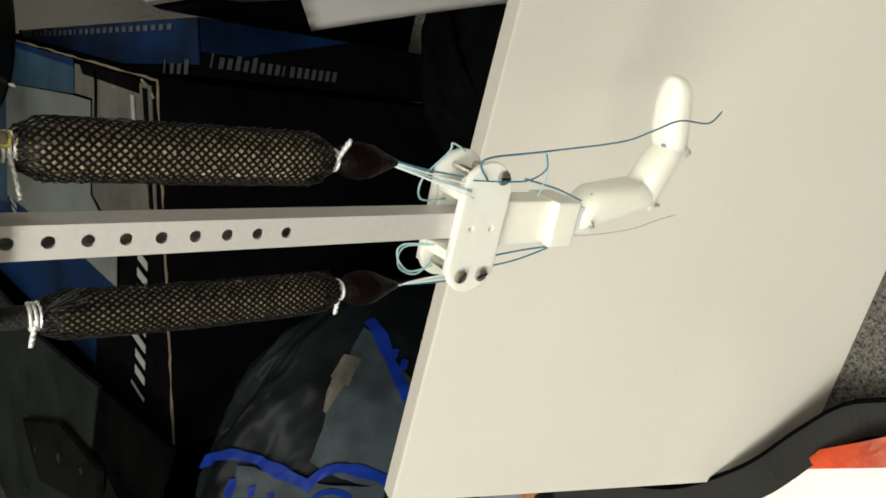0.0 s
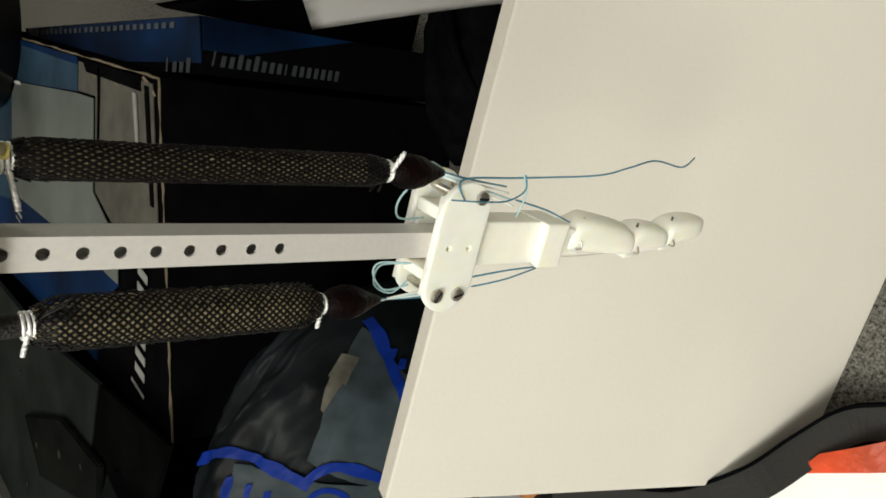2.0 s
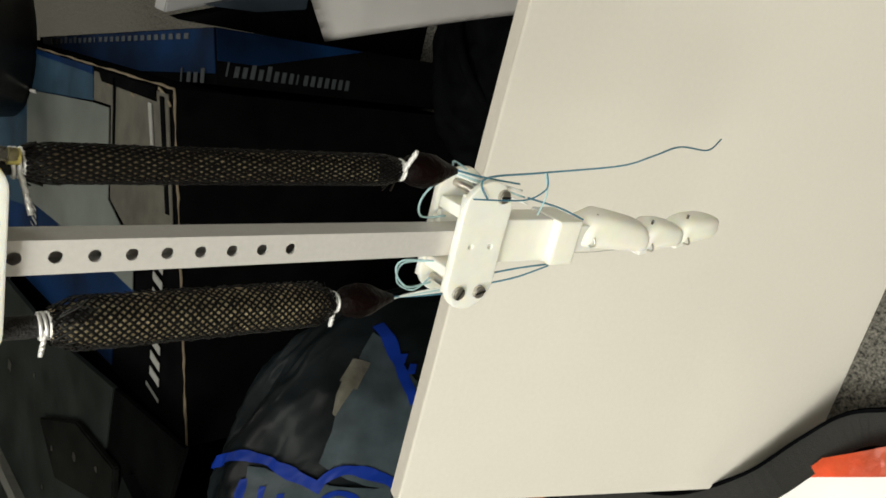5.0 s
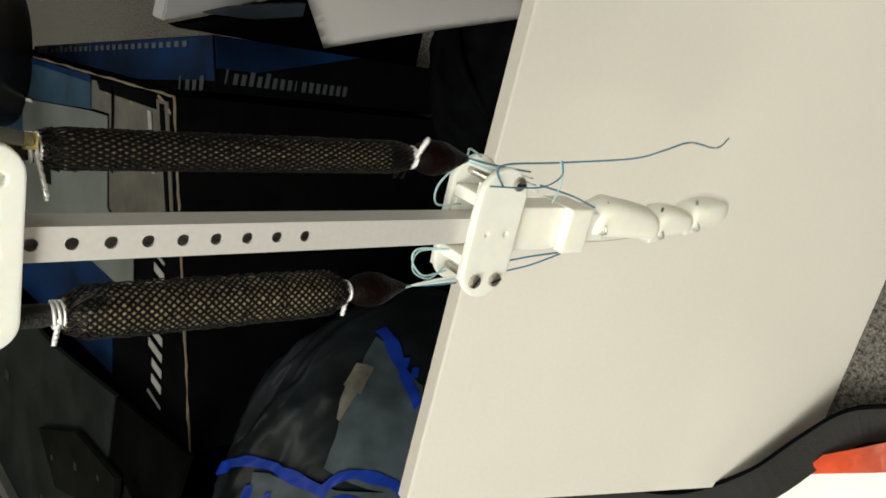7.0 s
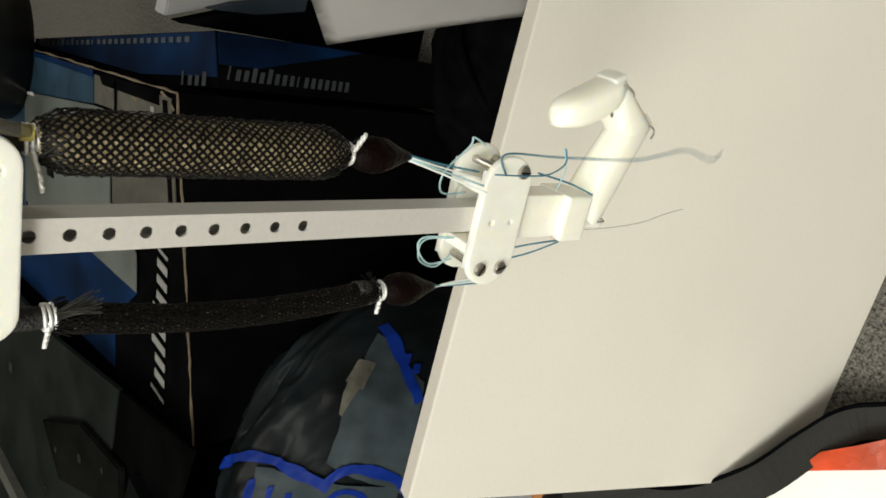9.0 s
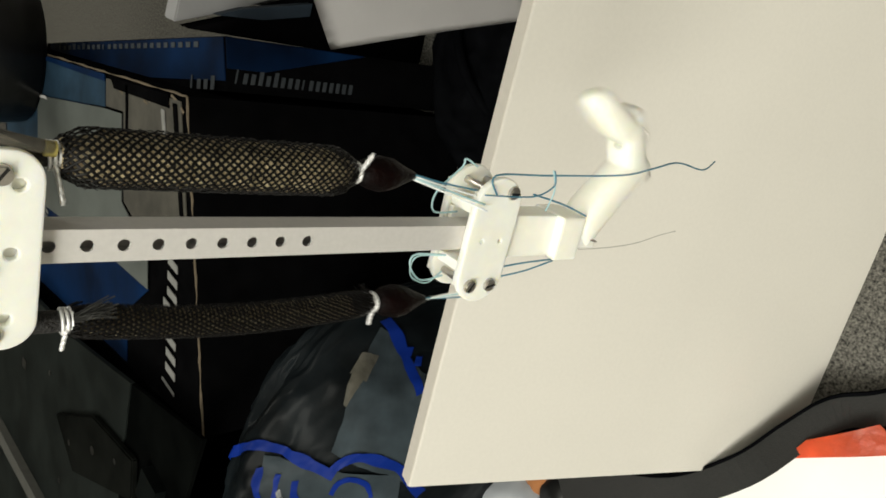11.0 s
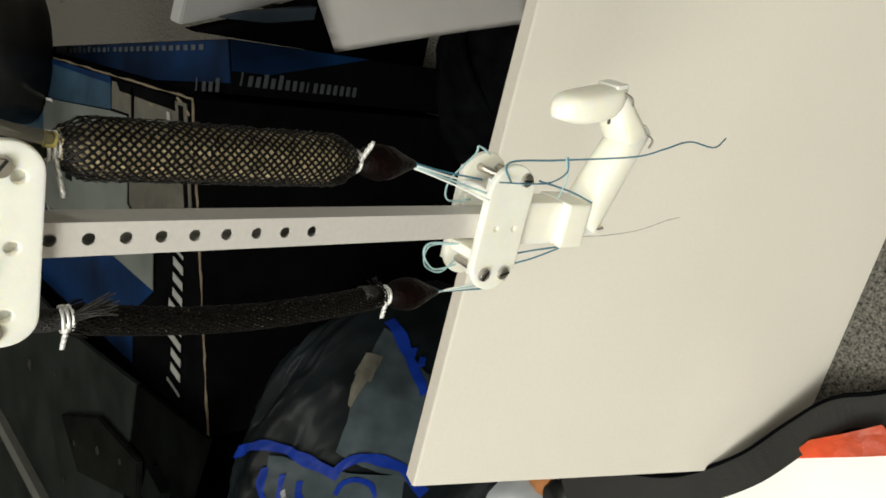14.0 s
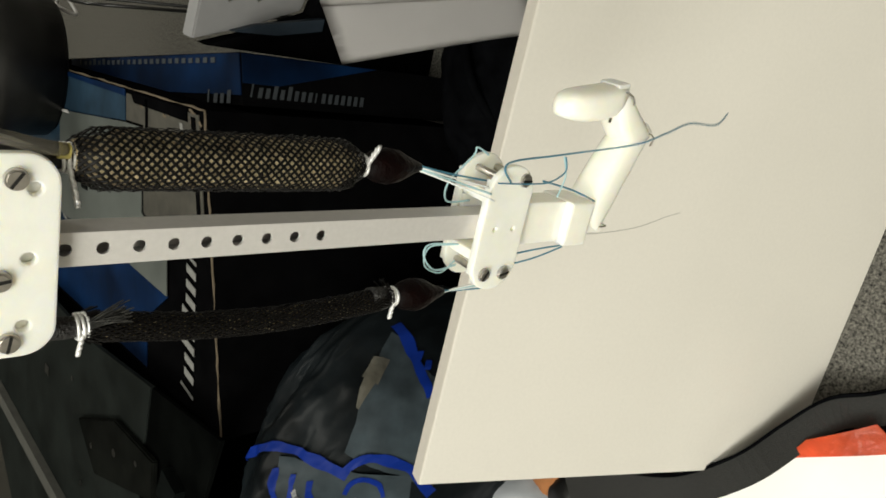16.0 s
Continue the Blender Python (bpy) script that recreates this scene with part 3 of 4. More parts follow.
def build_black_tub():
    t = thing("black_tub", "glossy black plastic tub standing on a carton", "tub", m=pose(-0.25, 1.365, A_TOP + 0.003))
    bm = bmesh.new()
    add_cyl(bm, (0, 0, 0), (0, 0, 0.16), 0.112, 0.128, 48)
    bmesh.ops.bevel(bm, geom=[e for e in bm.edges if e.calc_face_angle(0) > 0.8], offset=0.008, segments=3, affect="EDGES")
    part("shell", bm, M_BLACK, t, smooth=True)
    lid = bmesh.new()
    add_cyl(lid, (0, 0, 0.1605), (0, 0, 0.168), 0.12, 0.115, 48)
    part("lid", lid, M_METAL_RIM, t, "dull grey lid")


build_black_tub()

def build_cables():
    for k, pts in enumerate((((-0.16, 1.5, 0.36), (-0.157, 1.40, 0.39), (-0.162, 1.36, 0.372), (-0.15, 1.45, 0.357)), ((-0.14, 1.5, 0.358), (-0.143, 1.378, 0.372), (-0.13, 1.3, 0.3), (-0.1, 1.25, 0.002)), ((-0.13, 1.5, 0.358), (-0.135, 1.40, 0.368), (-0.12, 1.32, 0.25), (-0.09, 1.2, 0.002)))):
        bm = bmesh.new()
        add_tube(bm, smooth_path(pts, 8), 0.003, 8)
        c = part("cable", bm, (M_PAPER, M_BLACK, M_BLACK)[k], None, smooth=True)
        tagged(c, ("thin white cable curled on a carton", "thin black cable trailing to the carpet", "thin black cable trailing to the carpet")[k], "cable", "loose cables")


build_cables()

# ---- the finger rig ----
TUBE_TOP, TUBE_END = 0.11, -0.168


def slot_screw(parent, x, z, y, turn, r=0.003):
    """A slotted pan-head screw whose head faces the front."""
    head = bmesh.new()
    add_cyl(head, (x, y, z), (x, y - 0.0016, z), r, r * 0.9, 24)
    bmesh.ops.bevel(head, geom=[e for e in head.edges if e.calc_face_angle(0) > 0.8 and max(v.co.y for v in e.verts) < y - 0.001], offset=0.0005, segments=2, affect="EDGES")
    ob = part("screw", head, M_STEEL, parent, "slotted steel screw", smooth=False)
    slot = bmesh.new()
    add_box(slot, -r * 0.82, r * 0.82, -0.0002, 0.0002, -0.0004, 0.0004)
    part("slot", slot, M_BLACK, ob, m=Matrix.Translation((x, y - 0.00165, z)) @ pose(0, 0, 0, 0, turn, 0))
    return ob


def build_stand():
    rig = thing("tube_stand", "square aluminium tube with drilled holes and white end plates", "stand")
    holes = [circle(0, -0.01 * k, 0.0019, 14) for k in range(-2, 9)]
    bm = plate([(-0.005, TUBE_TOP), (0.005, TUBE_TOP), (0.005, TUBE_END), (-0.005, TUBE_END)], holes, 0.0, 0.001)
    part("front_wall", bm, M_ALU, rig)
    part("channel", prism([(-0.005, 0.001), (-0.004, 0.001), (-0.004, 0.009), (0.004, 0.009), (0.004, 0.001), (0.005, 0.001), (0.005, 0.01), (-0.005, 0.01)], TUBE_END, TUBE_TOP), M_ALU, rig)
    hh = [circle(0.019, 0.0086, 0.0018), circle(0.0, 0.0097, 0.0018), circle(-0.0192, 0.0106, 0.0018), circle(0.0, 0.03, 0.0018), circle(0.019, 0.04, 0.0018), circle(-0.019, 0.04, 0.0018)]
    for y0, y1, nm in ((-0.0045, -0.0003, "front_plate"), (0.0103, 0.0145, "back_plate")):
        bm = plate(rounded(-0.0283, 0.0283, 0.0024, 0.062, 0.0085), hh, y0, y1 - 0.0012, 0.0006)
        add_box(bm, -0.0278, 0.0278, y1 - 0.0013, y1, 0.009, 0.055)
        add_box(bm, -0.022, 0.022, y1 - 0.0013, y1, 0.0032, 0.009)
        p = part(nm, bm, M_PRINT, rig)
        if nm == "front_plate":
            slot_screw(p, 0.0218, 0.013, y0, 35)
            slot_screw(p, -0.0055, 0.0163, y0, 80)
            slot_screw(p, -0.0236, 0.0140, y0, 10)
    for x, z in ((0.0218, 0.013), (-0.0236, 0.014)):
        bm = bmesh.new()
        add_cyl(bm, (x, -0.0005, z), (x, 0.0105, z), 0.0016, n=12)
        part("spacer_pin", bm, M_STEEL, rig)
    return rig


RIG = build_stand()

HINGE = (-0.0012, 0.005, -0.2266)
LENGTHS = (0.0452, 0.029, 0.034)


def limb(rows, dorsal, tip=None, n=28, power=3.0):
    """A rounded finger bone along -z: rows of z, half depth and half width in millimetres; its back stays in one line."""
    bm = bmesh.new()
    rings = []
    for z, a, b in rows:
        cx = a + dorsal
        if tip is not None and z < rows[-1][0] + 12:
            u = min(1, (rows[-1][0] + 12 - z) / 12)
            cx += (tip - cx) * u * u
        ring = []
        for k in range(n):
            t = 2 * math.pi * k / n
            c, q = math.cos(t), math.sin(t)
            ring.append(bm.verts.new((0.001 * (cx + a * math.copysign(abs(c) ** (2 / power), c)), 0.001 * b * math.copysign(abs(q) ** (2 / power), q), 0.001 * z)))
        rings.append(ring)
    for p, q in zip(rings, rings[1:]):
        for k in range(n):
            bm.faces.new((p[k], p[(k + 1) % n], q[(k + 1) % n], q[k]))
    bm.faces.new(rings[0]), bm.faces.new(rings[-1][::-1])
    return bm


def build_finger():
    f = thing("robot_finger", "jointed off-white printed plastic robot finger on a square tube", "robot finger")
    b = thing("sliding_bracket", "off-white printed plastic bracket with slotted screws, clamped on the tube", "bracket")
    hh = [circle(0, -0.157, 0.0009, 10), circle(0, -0.167, 0.0009, 10)]
    for y0, y1, nm in ((-0.0045, -0.0003, "front_plate"), (0.0129, 0.0168, "back_plate")):
        bm = plate(rounded(-0.0268, 0.0266, -0.1735, -0.1495, 0.0118), hh, y0, y1 - 0.0012, 0.0008)
        add_box(bm, -0.02, 0.02, y1 - 0.0013, y1, -0.1725, -0.1505)
        p = part(nm, bm, M_PRINT, b)
        if nm == "front_plate":
            slot_screw(p, -0.0194, -0.1563, y0, 30, 0.0029)
            slot_screw(p, -0.0193, -0.1669, y0, 75, 0.0029)
            slot_screw(p, 0.0207, -0.1672, y0, 90, 0.0029)
    for x, z in ((-0.0194, -0.1563), (-0.0193, -0.1669), (0.0207, -0.1672), (0.0205, -0.157)):
        bm = bmesh.new()
        add_cyl(bm, (x, -0.0005, z), (x, 0.0131, z), 0.0015, n=12)
        part("pin", bm, M_STEEL, b, "bare steel pin")
    part("spacer_block", box(0.0102, 0.0152, -0.0002, 0.0128, -0.172, -0.151, 0.0008), M_PRINT, b)
    part("spacer_block", box(-0.0145, -0.0102, -0.0002, 0.0128, -0.172, -0.151, 0.0008), M_PRINT, b)
    part("spacer_block", box(-0.0098, 0.0098, 0.0104, 0.0127, -0.165, -0.151, 0.0005), M_PRINT, b)
    part("base_block", box(-0.0094, 0.0094, -0.0001, 0.0124, -0.2035, -0.1655, 0.0006), M_PRINT, f)
    part("collar", box(-0.0102, 0.0100, -0.0045, 0.0145, -0.2165, -0.2017, 0.0012), M_PRINT, f)
    lug = bmesh.new()
    for y in (-0.001, 0.0065):
        add_box(lug, -0.006, 0.0065, y, y + 0.0035, -0.2315, -0.216, 0.001)
    part("knuckle_lug", lug, M_PRINT, f)
    segs = []
    shapes = (((4, 3, 5), (3, 5, 7), (0, 7.2, 8.2), (-8, 9.0, 8.8), (-24, 8.5, 8.6), (-36, 7.9, 8.3), (-42, 6.6, 8.0), (-45, 5.2, 7.4), (-47, 3.2, 5.5)),
              ((3, 3, 5), (2, 4.8, 6.8), (0, 6.2, 7.7), (-6, 7.8, 8.2), (-14, 7.5, 8.0), (-23, 6.4, 7.8), (-28.5, 5.0, 7.0), (-31, 3, 5)),
              ((3, 3.0, 5), (1.5, 5.0, 7), (-4, 6.8, 8.0), (-11, 7.2, 8.1), (-20, 7.0, 8.0), (-26, 6.4, 7.4), (-30, 5.4, 6.3), (-33, 3.9, 4.6), (-34.6, 2.2, 2.6), (-35.1, 0.6, 0.7)))
    for i, (length, rows) in enumerate(zip(LENGTHS, shapes)):
        s = part(("proximal_segment", "middle_segment", "distal_segment")[i], limb(rows, -3.6, 4.4 if i == 2 else None), M_PRINT, f, smooth=True)
        half = 0.0082
        wire = bmesh.new()
        add_tube(wire, smooth_path([(0.0035, -half - 0.0022, 0.0015), (-0.0008, -half - 0.0008, -0.0005), (-0.001, half + 0.001, 0)], 4), 0.00045, 6)
        part("hinge_wire", wire, M_STEEL, s, "bent steel hinge wire")
        part("knuckle_tab", box(-0.0044, -0.0012, -0.0058, 0.0058, -0.0042, 0.0034, 0.0012), M_PRINT, s)
        hole = bmesh.new()
        add_cyl(hole, (0.0105, -0.0035, -0.004), (0.0125, -0.0035, -0.0045), 0.0006, n=10)
        part("thread_hole", hole, M_CARTON_WORN, s, "small dark thread hole")
        segs.append(s)

    def thread(name, pts, r, mat, label, y=None, on=None):
        bm = bmesh.new()
        pp = [Vector(p if len(p) == 3 else (p[0], 0.0 if y is None else y, p[1])) for p in pts]
        add_tube(bm, smooth_path(pp, 7), r, 6)
        return part(name, bm, mat, on or f, label, smooth=True)
    mm = 0.001
    loose = thread("loose_thread", [(20 * mm, -0.006, -158 * mm), (27.4 * mm, -0.004, -156 * mm), (31.3 * mm, -0.004, -185 * mm), (39 * mm, -0.012, -221 * mm), (45 * mm, -0.014, -238 * mm), (50 * mm, -0.012, -258 * mm), (49 * mm, -0.006, -290 * mm), (54 * mm, 0, -308 * mm)], 0.0004, M_THREAD, "loose blue thread end", on=b)
    thread("thread", [(31.3 * mm, -185 * mm), (25.2 * mm, -187 * mm), (20.7 * mm, -179 * mm), (20 * mm, -167 * mm), (20.4 * mm, -150 * mm)], 0.00034, M_THREAD, "blue thread loop", -0.007, on=b)
    thread("thread", [(31.3 * mm, -185 * mm), (22.9 * mm, -189 * mm), (13.7 * mm, -187 * mm)], 0.00034, M_THREAD_PALE, "pale blue thread end", -0.006, on=b)
    thread("tendon_thread", [(20.7 * mm, -0.0055, -177 * mm), (16.2 * mm, -0.005, -198 * mm), (10.9 * mm, -0.0045, -215 * mm)], 0.0004, M_THREAD, "taut blue tendon thread")
    thread("tendon_thread", [(-18.8 * mm, 0.0, -171 * mm), (-15 * mm, -0.003, -186 * mm), (-10.2 * mm, -0.004, -202 * mm)], 0.0004, M_THREAD, "taut blue tendon thread")
    thread("tendon_thread", [(-18.0 * mm, 0.006, -170 * mm), (-12.5 * mm, 0.0, -188 * mm), (-10.5 * mm, -0.002, -203 * mm)], 0.0004, M_THREAD, "taut blue tendon thread")
    thread("loose_thread", [(-9.5 * mm, -216 * mm), (-12.5 * mm, -240 * mm), (-11 * mm, -277 * mm), (-6 * mm, -302 * mm), (-4 * mm, -315 * mm)], 0.00016, M_THREAD_GREY, "fine grey thread end", 0.012)
    thread("thread", [(-20 * mm, -152 * mm), (-21.5 * mm, -141 * mm), (-15 * mm, -134 * mm), (-10 * mm, -136 * mm), (-11 * mm, -152 * mm)], 0.0004, M_THREAD_PALE, "pale blue thread loop", 0.008, on=b)
    thread("thread", [(-19 * mm, -153 * mm), (-24 * mm, -146 * mm), (-20 * mm, -137 * mm), (-12 * mm, -138 * mm), (-12 * mm, -153 * mm)], 0.00035, M_THREAD_PALE, "pale blue thread loop", 0.01, on=b)
    thread("thread", [(27 * mm, -157 * mm), (30 * mm, -150 * mm), (26.6 * mm, -149 * mm), (16 * mm, -139 * mm), (8 * mm, -140 * mm), (8 * mm, -152 * mm)], 0.0004, M_THREAD_PALE, "pale blue thread loop", 0.0085, on=b)
    segs.append(b)
    return f, segs, loose


FINGER, SEGMENTS, LOOSE = build_finger()

# ---- the two air muscles ----
SECTIONS, STAVES = 8, 16
BACK = (6, 7, 8, 9, 10)
R_FAT, R_THIN = 0.0085, 0.0052
# the braid: strands each way round, turns from tie to tie, and how each strand is cut into stiff lengths
STRANDS, TURNS = 21, 1.68
CUTS = ((0.55, 0.7, 0.95, 1.2, 1.3, 1.3, 1.2, 0.95, 0.7, 0.55), (0.4, 0.6, 0.7, 0.95, 1.3, 1.3, 1.3, 1.2, 0.95, 0.7), (0.7, 0.95, 1.2, 1.3, 1.3, 1.3, 0.95, 0.7, 0.6, 0.4))
WHOLE = 9.4
STRAND_WIDTH, MEAN_R, MEAN_ANGLE = 0.00088, 0.0073, radians(35)


def stave_mesh(braided):
    """One lengthwise panel of the latex tube; those at the back carry their strands with them."""
    length, half = 0.0148, math.pi * 0.0088 / STAVES
    rad = 0.0062
    bm = bmesh.new()

    def at(u, v, lift):
        a = v / rad
        return Vector(((rad + lift) * math.sin(a), rad - (rad + lift) * math.cos(a) + 0.0002 * (u / length), -u))
    nv, nu = 3, 2
    grid = [[bm.verts.new(at(length * i / nu, -half + 2 * half * j / nv, 0.0)) for j in range(nv + 1)] for i in range(nu + 1)]
    for i in range(nu):
        for j in range(nv):
            bm.faces.new((grid[i][j], grid[i][j + 1], grid[i + 1][j + 1], grid[i + 1][j])).material_index = 0
    pitch, wide = 0.00277, 0.0008
    slope = 1.5 * pitch / (2 * half)
    for sign in (1, -1) if braided else ():
        for k in range(-4, 12):
            run = [(u, v) for v in (-half + 2 * half * j / 12 for j in range(13)) for u in [(k + 0.5) * pitch + sign * slope * (v + half)] if -0.0006 <= u <= length + 0.0006]
            for (ua, va), (ub, vb) in zip(run, run[1:]):
                q = [at(ua - wide, va, 0.0001), at(ua, va, 0.0004), at(ua + wide, va, 0.0001), at(ub + wide, vb, 0.0001), at(ub, vb, 0.0004), at(ub - wide, vb, 0.0001)]
                q = [bm.verts.new(p) for p in q]
                bm.faces.new((q[0], q[1], q[4], q[5])).material_index = 1
                bm.faces.new((q[1], q[2], q[3], q[4])).material_index = 1
    me = bpy.data.meshes.new("sleeve_panel")
    bm.to_mesh(me)
    bm.free()
    me.materials.append(M_LINER)
    me.materials.append(M_BRAID)
    return me


def strand_mesh(share, sign):
    """A stiff length of flat braid strand, bent to the sleeve's mean radius; its middle lies at the origin."""
    length = share * 0.132 * 1.01
    n = max(6, round(140 * share))
    turn = math.sin(MEAN_ANGLE) / MEAN_R
    bm = bmesh.new()
    rows = []
    for i in range(n + 1):
        u = -length / 2 + length * i / n
        a = sign * turn * u
        weave = 0.00013 * math.sin(math.pi * u / 0.0019 + (0 if sign > 0 else math.pi))
        side = Vector((math.cos(a) * math.cos(MEAN_ANGLE), math.sin(a) * math.cos(MEAN_ANGLE), sign * math.sin(MEAN_ANGLE)))
        out = Vector((math.sin(a), -math.cos(a), 0))
        mid = Vector((MEAN_R * math.sin(a), MEAN_R * (1 - math.cos(a)), -u * math.cos(MEAN_ANGLE))) + out * weave
        rows.append([bm.verts.new(mid + side * (STRAND_WIDTH / 2 * k) + out * h) for k, h in ((-1, 0.0), (-0.55, 0.0002), (0.55, 0.0002), (1, 0.0))])
    for p, q in zip(rows, rows[1:]):
        for k in range(3):
            bm.faces.new((p[k], p[k + 1], q[k + 1], q[k]))
        bm.faces.new((p[3], p[0], q[0], q[3]))
    return link("braid_strand", bm, M_BRAID, True)


STAVE, STAVE_BACK = stave_mesh(False), stave_mesh(True)
STRAND = {(share, sign): strand_mesh(share / WHOLE, sign) for share in sorted({c for cuts in CUTS for c in cuts}) for sign in (1, -1)}


def spindle(bm, zs, rs, n=18, seed=0.0, rough=0.06):
    rings = []
    for z, r in zip(zs, rs):
        rings.append([bm.verts.new((r * math.cos(a) * (1 + rough * noise.noise(Vector((math.cos(a) * 2, math.sin(a) * 2 + seed, z * 300)))), r * math.sin(a), z)) for a in (2 * math.pi * k / n for k in range(n))])
    for a, b in zip(rings, rings[1:]):
        for k in range(n):
            bm.faces.new((a[k], a[(k + 1) % n], b[(k + 1) % n], b[k]))
    bm.faces.new(rings[0]), bm.faces.new(rings[-1][::-1])
    return bm


def wire_tie(r, tail):
    bm = bmesh.new()
    for k in range(3):
        z = (k - 1) * 0.0011
        add_tube(bm, [Vector((r * math.cos(a), r * math.sin(a), z + 0.0004 * math.sin(a + k))) for a in (2 * math.pi * j / 20 for j in range(21))], 0.00058, 6)
    add_tube(bm, [Vector((tail[0] * u + 0.0006 * math.sin(14 * u), -r * 0.9 - 0.0005 * math.cos(14 * u), tail[1] * u)) for u in (j / 12 for j in range(13))], 0.0007, 6)
    add_tube(bm, [Vector((tail[0] * u - 0.0006 * math.sin(14 * u), -r * 0.9 + 0.0005 * math.cos(14 * u), tail[1] * u)) for u in (j / 12 for j in range(13))], 0.0007, 6)
    return bm


def build_muscle(label, tail, tail_top, tail_low):
    m = thing("air_muscle", label, "air muscle", "air muscles of the finger")
    panels = []
    for i in range(SECTIONS):
        for k in range(STAVES):
            ob = new("sleeve_panel", STAVE_BACK if k in BACK else STAVE)
            ob.parent = m
            panels.append((ob, i, k))
    strands = []
    for sign in (1, -1):
        for k in range(STRANDS):
            done = 0.0
            for share in CUTS[k % 3]:
                mid, done = (done + share / 2) / WHOLE, done + share
                turn = (2 * math.pi * (k / STRANDS + sign * TURNS * mid) + math.pi) % (2 * math.pi) - math.pi
                if abs(turn) < radians(118):
                    ob = new("braid_strand", STRAND[share, sign])
                    ob.parent = m
                    strands.append((ob, mid, turn, sign))
    top = part("sleeve_end", spindle(bmesh.new(), (0.012, 0.004, 0.001, -0.002, -0.006, -0.009), (0.0033, 0.0034, 0.0030, 0.0034, 0.0035, 0.0032), seed=1), M_GATHER, m, "gathered black sleeve end", True)
    tie1 = part("wire_tie", wire_tie(0.0037, tail_top), M_TIE, m, "twisted silver wire tie", True)
    hose = bmesh.new()
    add_tube(hose, smooth_path([(0, 0, 0.008), (0.001, 0.001, 0.03), (0.003 * tail, 0.004, 0.07), (0.008 * tail, 0.006, 0.12)], 6), 0.0029, 12)
    part("air_hose", hose, M_BLACK, m, "black rubber air hose", True)
    if tail > 0:
        clear = bmesh.new()
        add_tube(clear, smooth_path([(0.003, -0.0035, 0.001), (0.0045, -0.005, 0.008), (0.0075, -0.006, 0.02), (0.012, -0.004, 0.04), (0.02, 0.0, 0.08)], 6), 0.0019, 14)
        part("clear_hose", clear, M_CLEAR, m, "cloudy clear plastic hose", True)
        ring = bmesh.new()
        add_cyl(ring, (0.0028, -0.0032, 0.0028), (0.0026, -0.003, 0.0), 0.0022, n=14)
        part("rubber_sleeve", ring, M_YELLOW, m, "yellowish rubber sleeve")
    rnd = random.Random(8)
    fr = bmesh.new()
    for k in range(26):
        a = rnd.uniform(0, 6.28)
        p = Vector((0.0036 * math.cos(a), 0.0036 * math.sin(a), -0.001))
        q = p + Vector((0.0016 * math.cos(a) + rnd.uniform(-1, 1) * 0.001, 0.0016 * math.sin(a), rnd.uniform(-0.005, -0.002)))
        add_tube(fr, [p, (p + q) / 2 + Vector((0, 0, 0.001)), q], 0.0003, 4)
    part("frayed_tuft", fr, M_BRAID, m, "frayed black tuft")["kind"] = "stuff"
    if tail < 0:
        brush = bmesh.new()
        for k in range(34):
            p = Vector((rnd.uniform(0.0005, 0.0035), -0.0034 + rnd.uniform(-0.0008, 0.0012), -0.0015))
            q = p + Vector((rnd.uniform(0.0, 0.006), rnd.uniform(-0.0022, 0.0008), rnd.uniform(-0.012, -0.006)))
            add_tube(brush, [p, (p + q) / 2 + Vector((0.0005, -0.0004, 0)), q], 0.00022, 4)
        part("frayed_brush", brush, M_FRAY, m, "splayed dark grey fibre ends")["kind"] = "stuff"
    bottom = part("sleeve_end", spindle(bmesh.new(), (0.010, 0.006, 0.003, 0.0, -0.003), (0.0042, 0.0043, 0.0038, 0.0030, 0.0034), seed=2), M_GATHER, m, "gathered black sleeve end", True)
    tie2 = part("wire_tie", wire_tie(0.0036, tail_low), M_TIE, m, "twisted silver wire tie", True)
    fr = bmesh.new()
    for k in range(22):
        a = rnd.uniform(0, 6.28)
        p = Vector((0.0036 * math.cos(a), 0.0036 * math.sin(a), 0.001))
        q = p + Vector((-tail * 0.002 + 0.002 * math.cos(a), 0.002 * math.sin(a), rnd.uniform(0.001, 0.005)))
        add_tube(fr, [p, (p + q) / 2, q], 0.0003, 4)
    fr2 = part("frayed_tuft", fr, M_BRAID, m, "frayed black tuft")
    fr2["kind"] = "stuff"
    bulb = part("bulb", spindle(bmesh.new(), (-0.002, -0.006, -0.011, -0.016, -0.020, -0.024, -0.027), (0.0034, 0.0056, 0.0066, 0.0058, 0.0040, 0.0024, 0.0014), seed=3, rough=0.1), M_BULB, m, "dark rubber end with a reddish cast", True)
    strings = []
    for k in range(4):
        line = bmesh.new()
        o = 0.0006 * (k - 1.5)
        end = (-0.009 + 0.002 * k, -0.0125 + 0.0022 * k) if tail > 0 else (0.003 - 0.0016 * k, 0.001 * k)
        add_tube(line, smooth_path([(o, -0.0003 * k, -0.025), (end[0] * 0.45, end[1] * 0.4, -0.038), (end[0], end[1], -0.056)], 5), 0.0004, 6)
        strings.append(part("pull_thread", line, (M_THREAD_WHITE, M_THREAD_PALE, M_THREAD_WHITE, M_THREAD)[k], m, ("white pulling thread", "pale blue pulling thread", "white pulling thread", "blue pulling thread")[k], True))
    return m, panels, strands, [bottom, tie2, fr2, bulb] + strings


FLEXOR = build_muscle("black braided air muscle with yellowish latex, tied with silver wire", 1, (-0.0125, -0.003), (0.0075, -0.0045))
EXTENSOR = build_muscle("black braided air muscle with frayed ends, tied with silver wire", -1, (-0.0075, 0.001), (-0.0075, 0.0005))

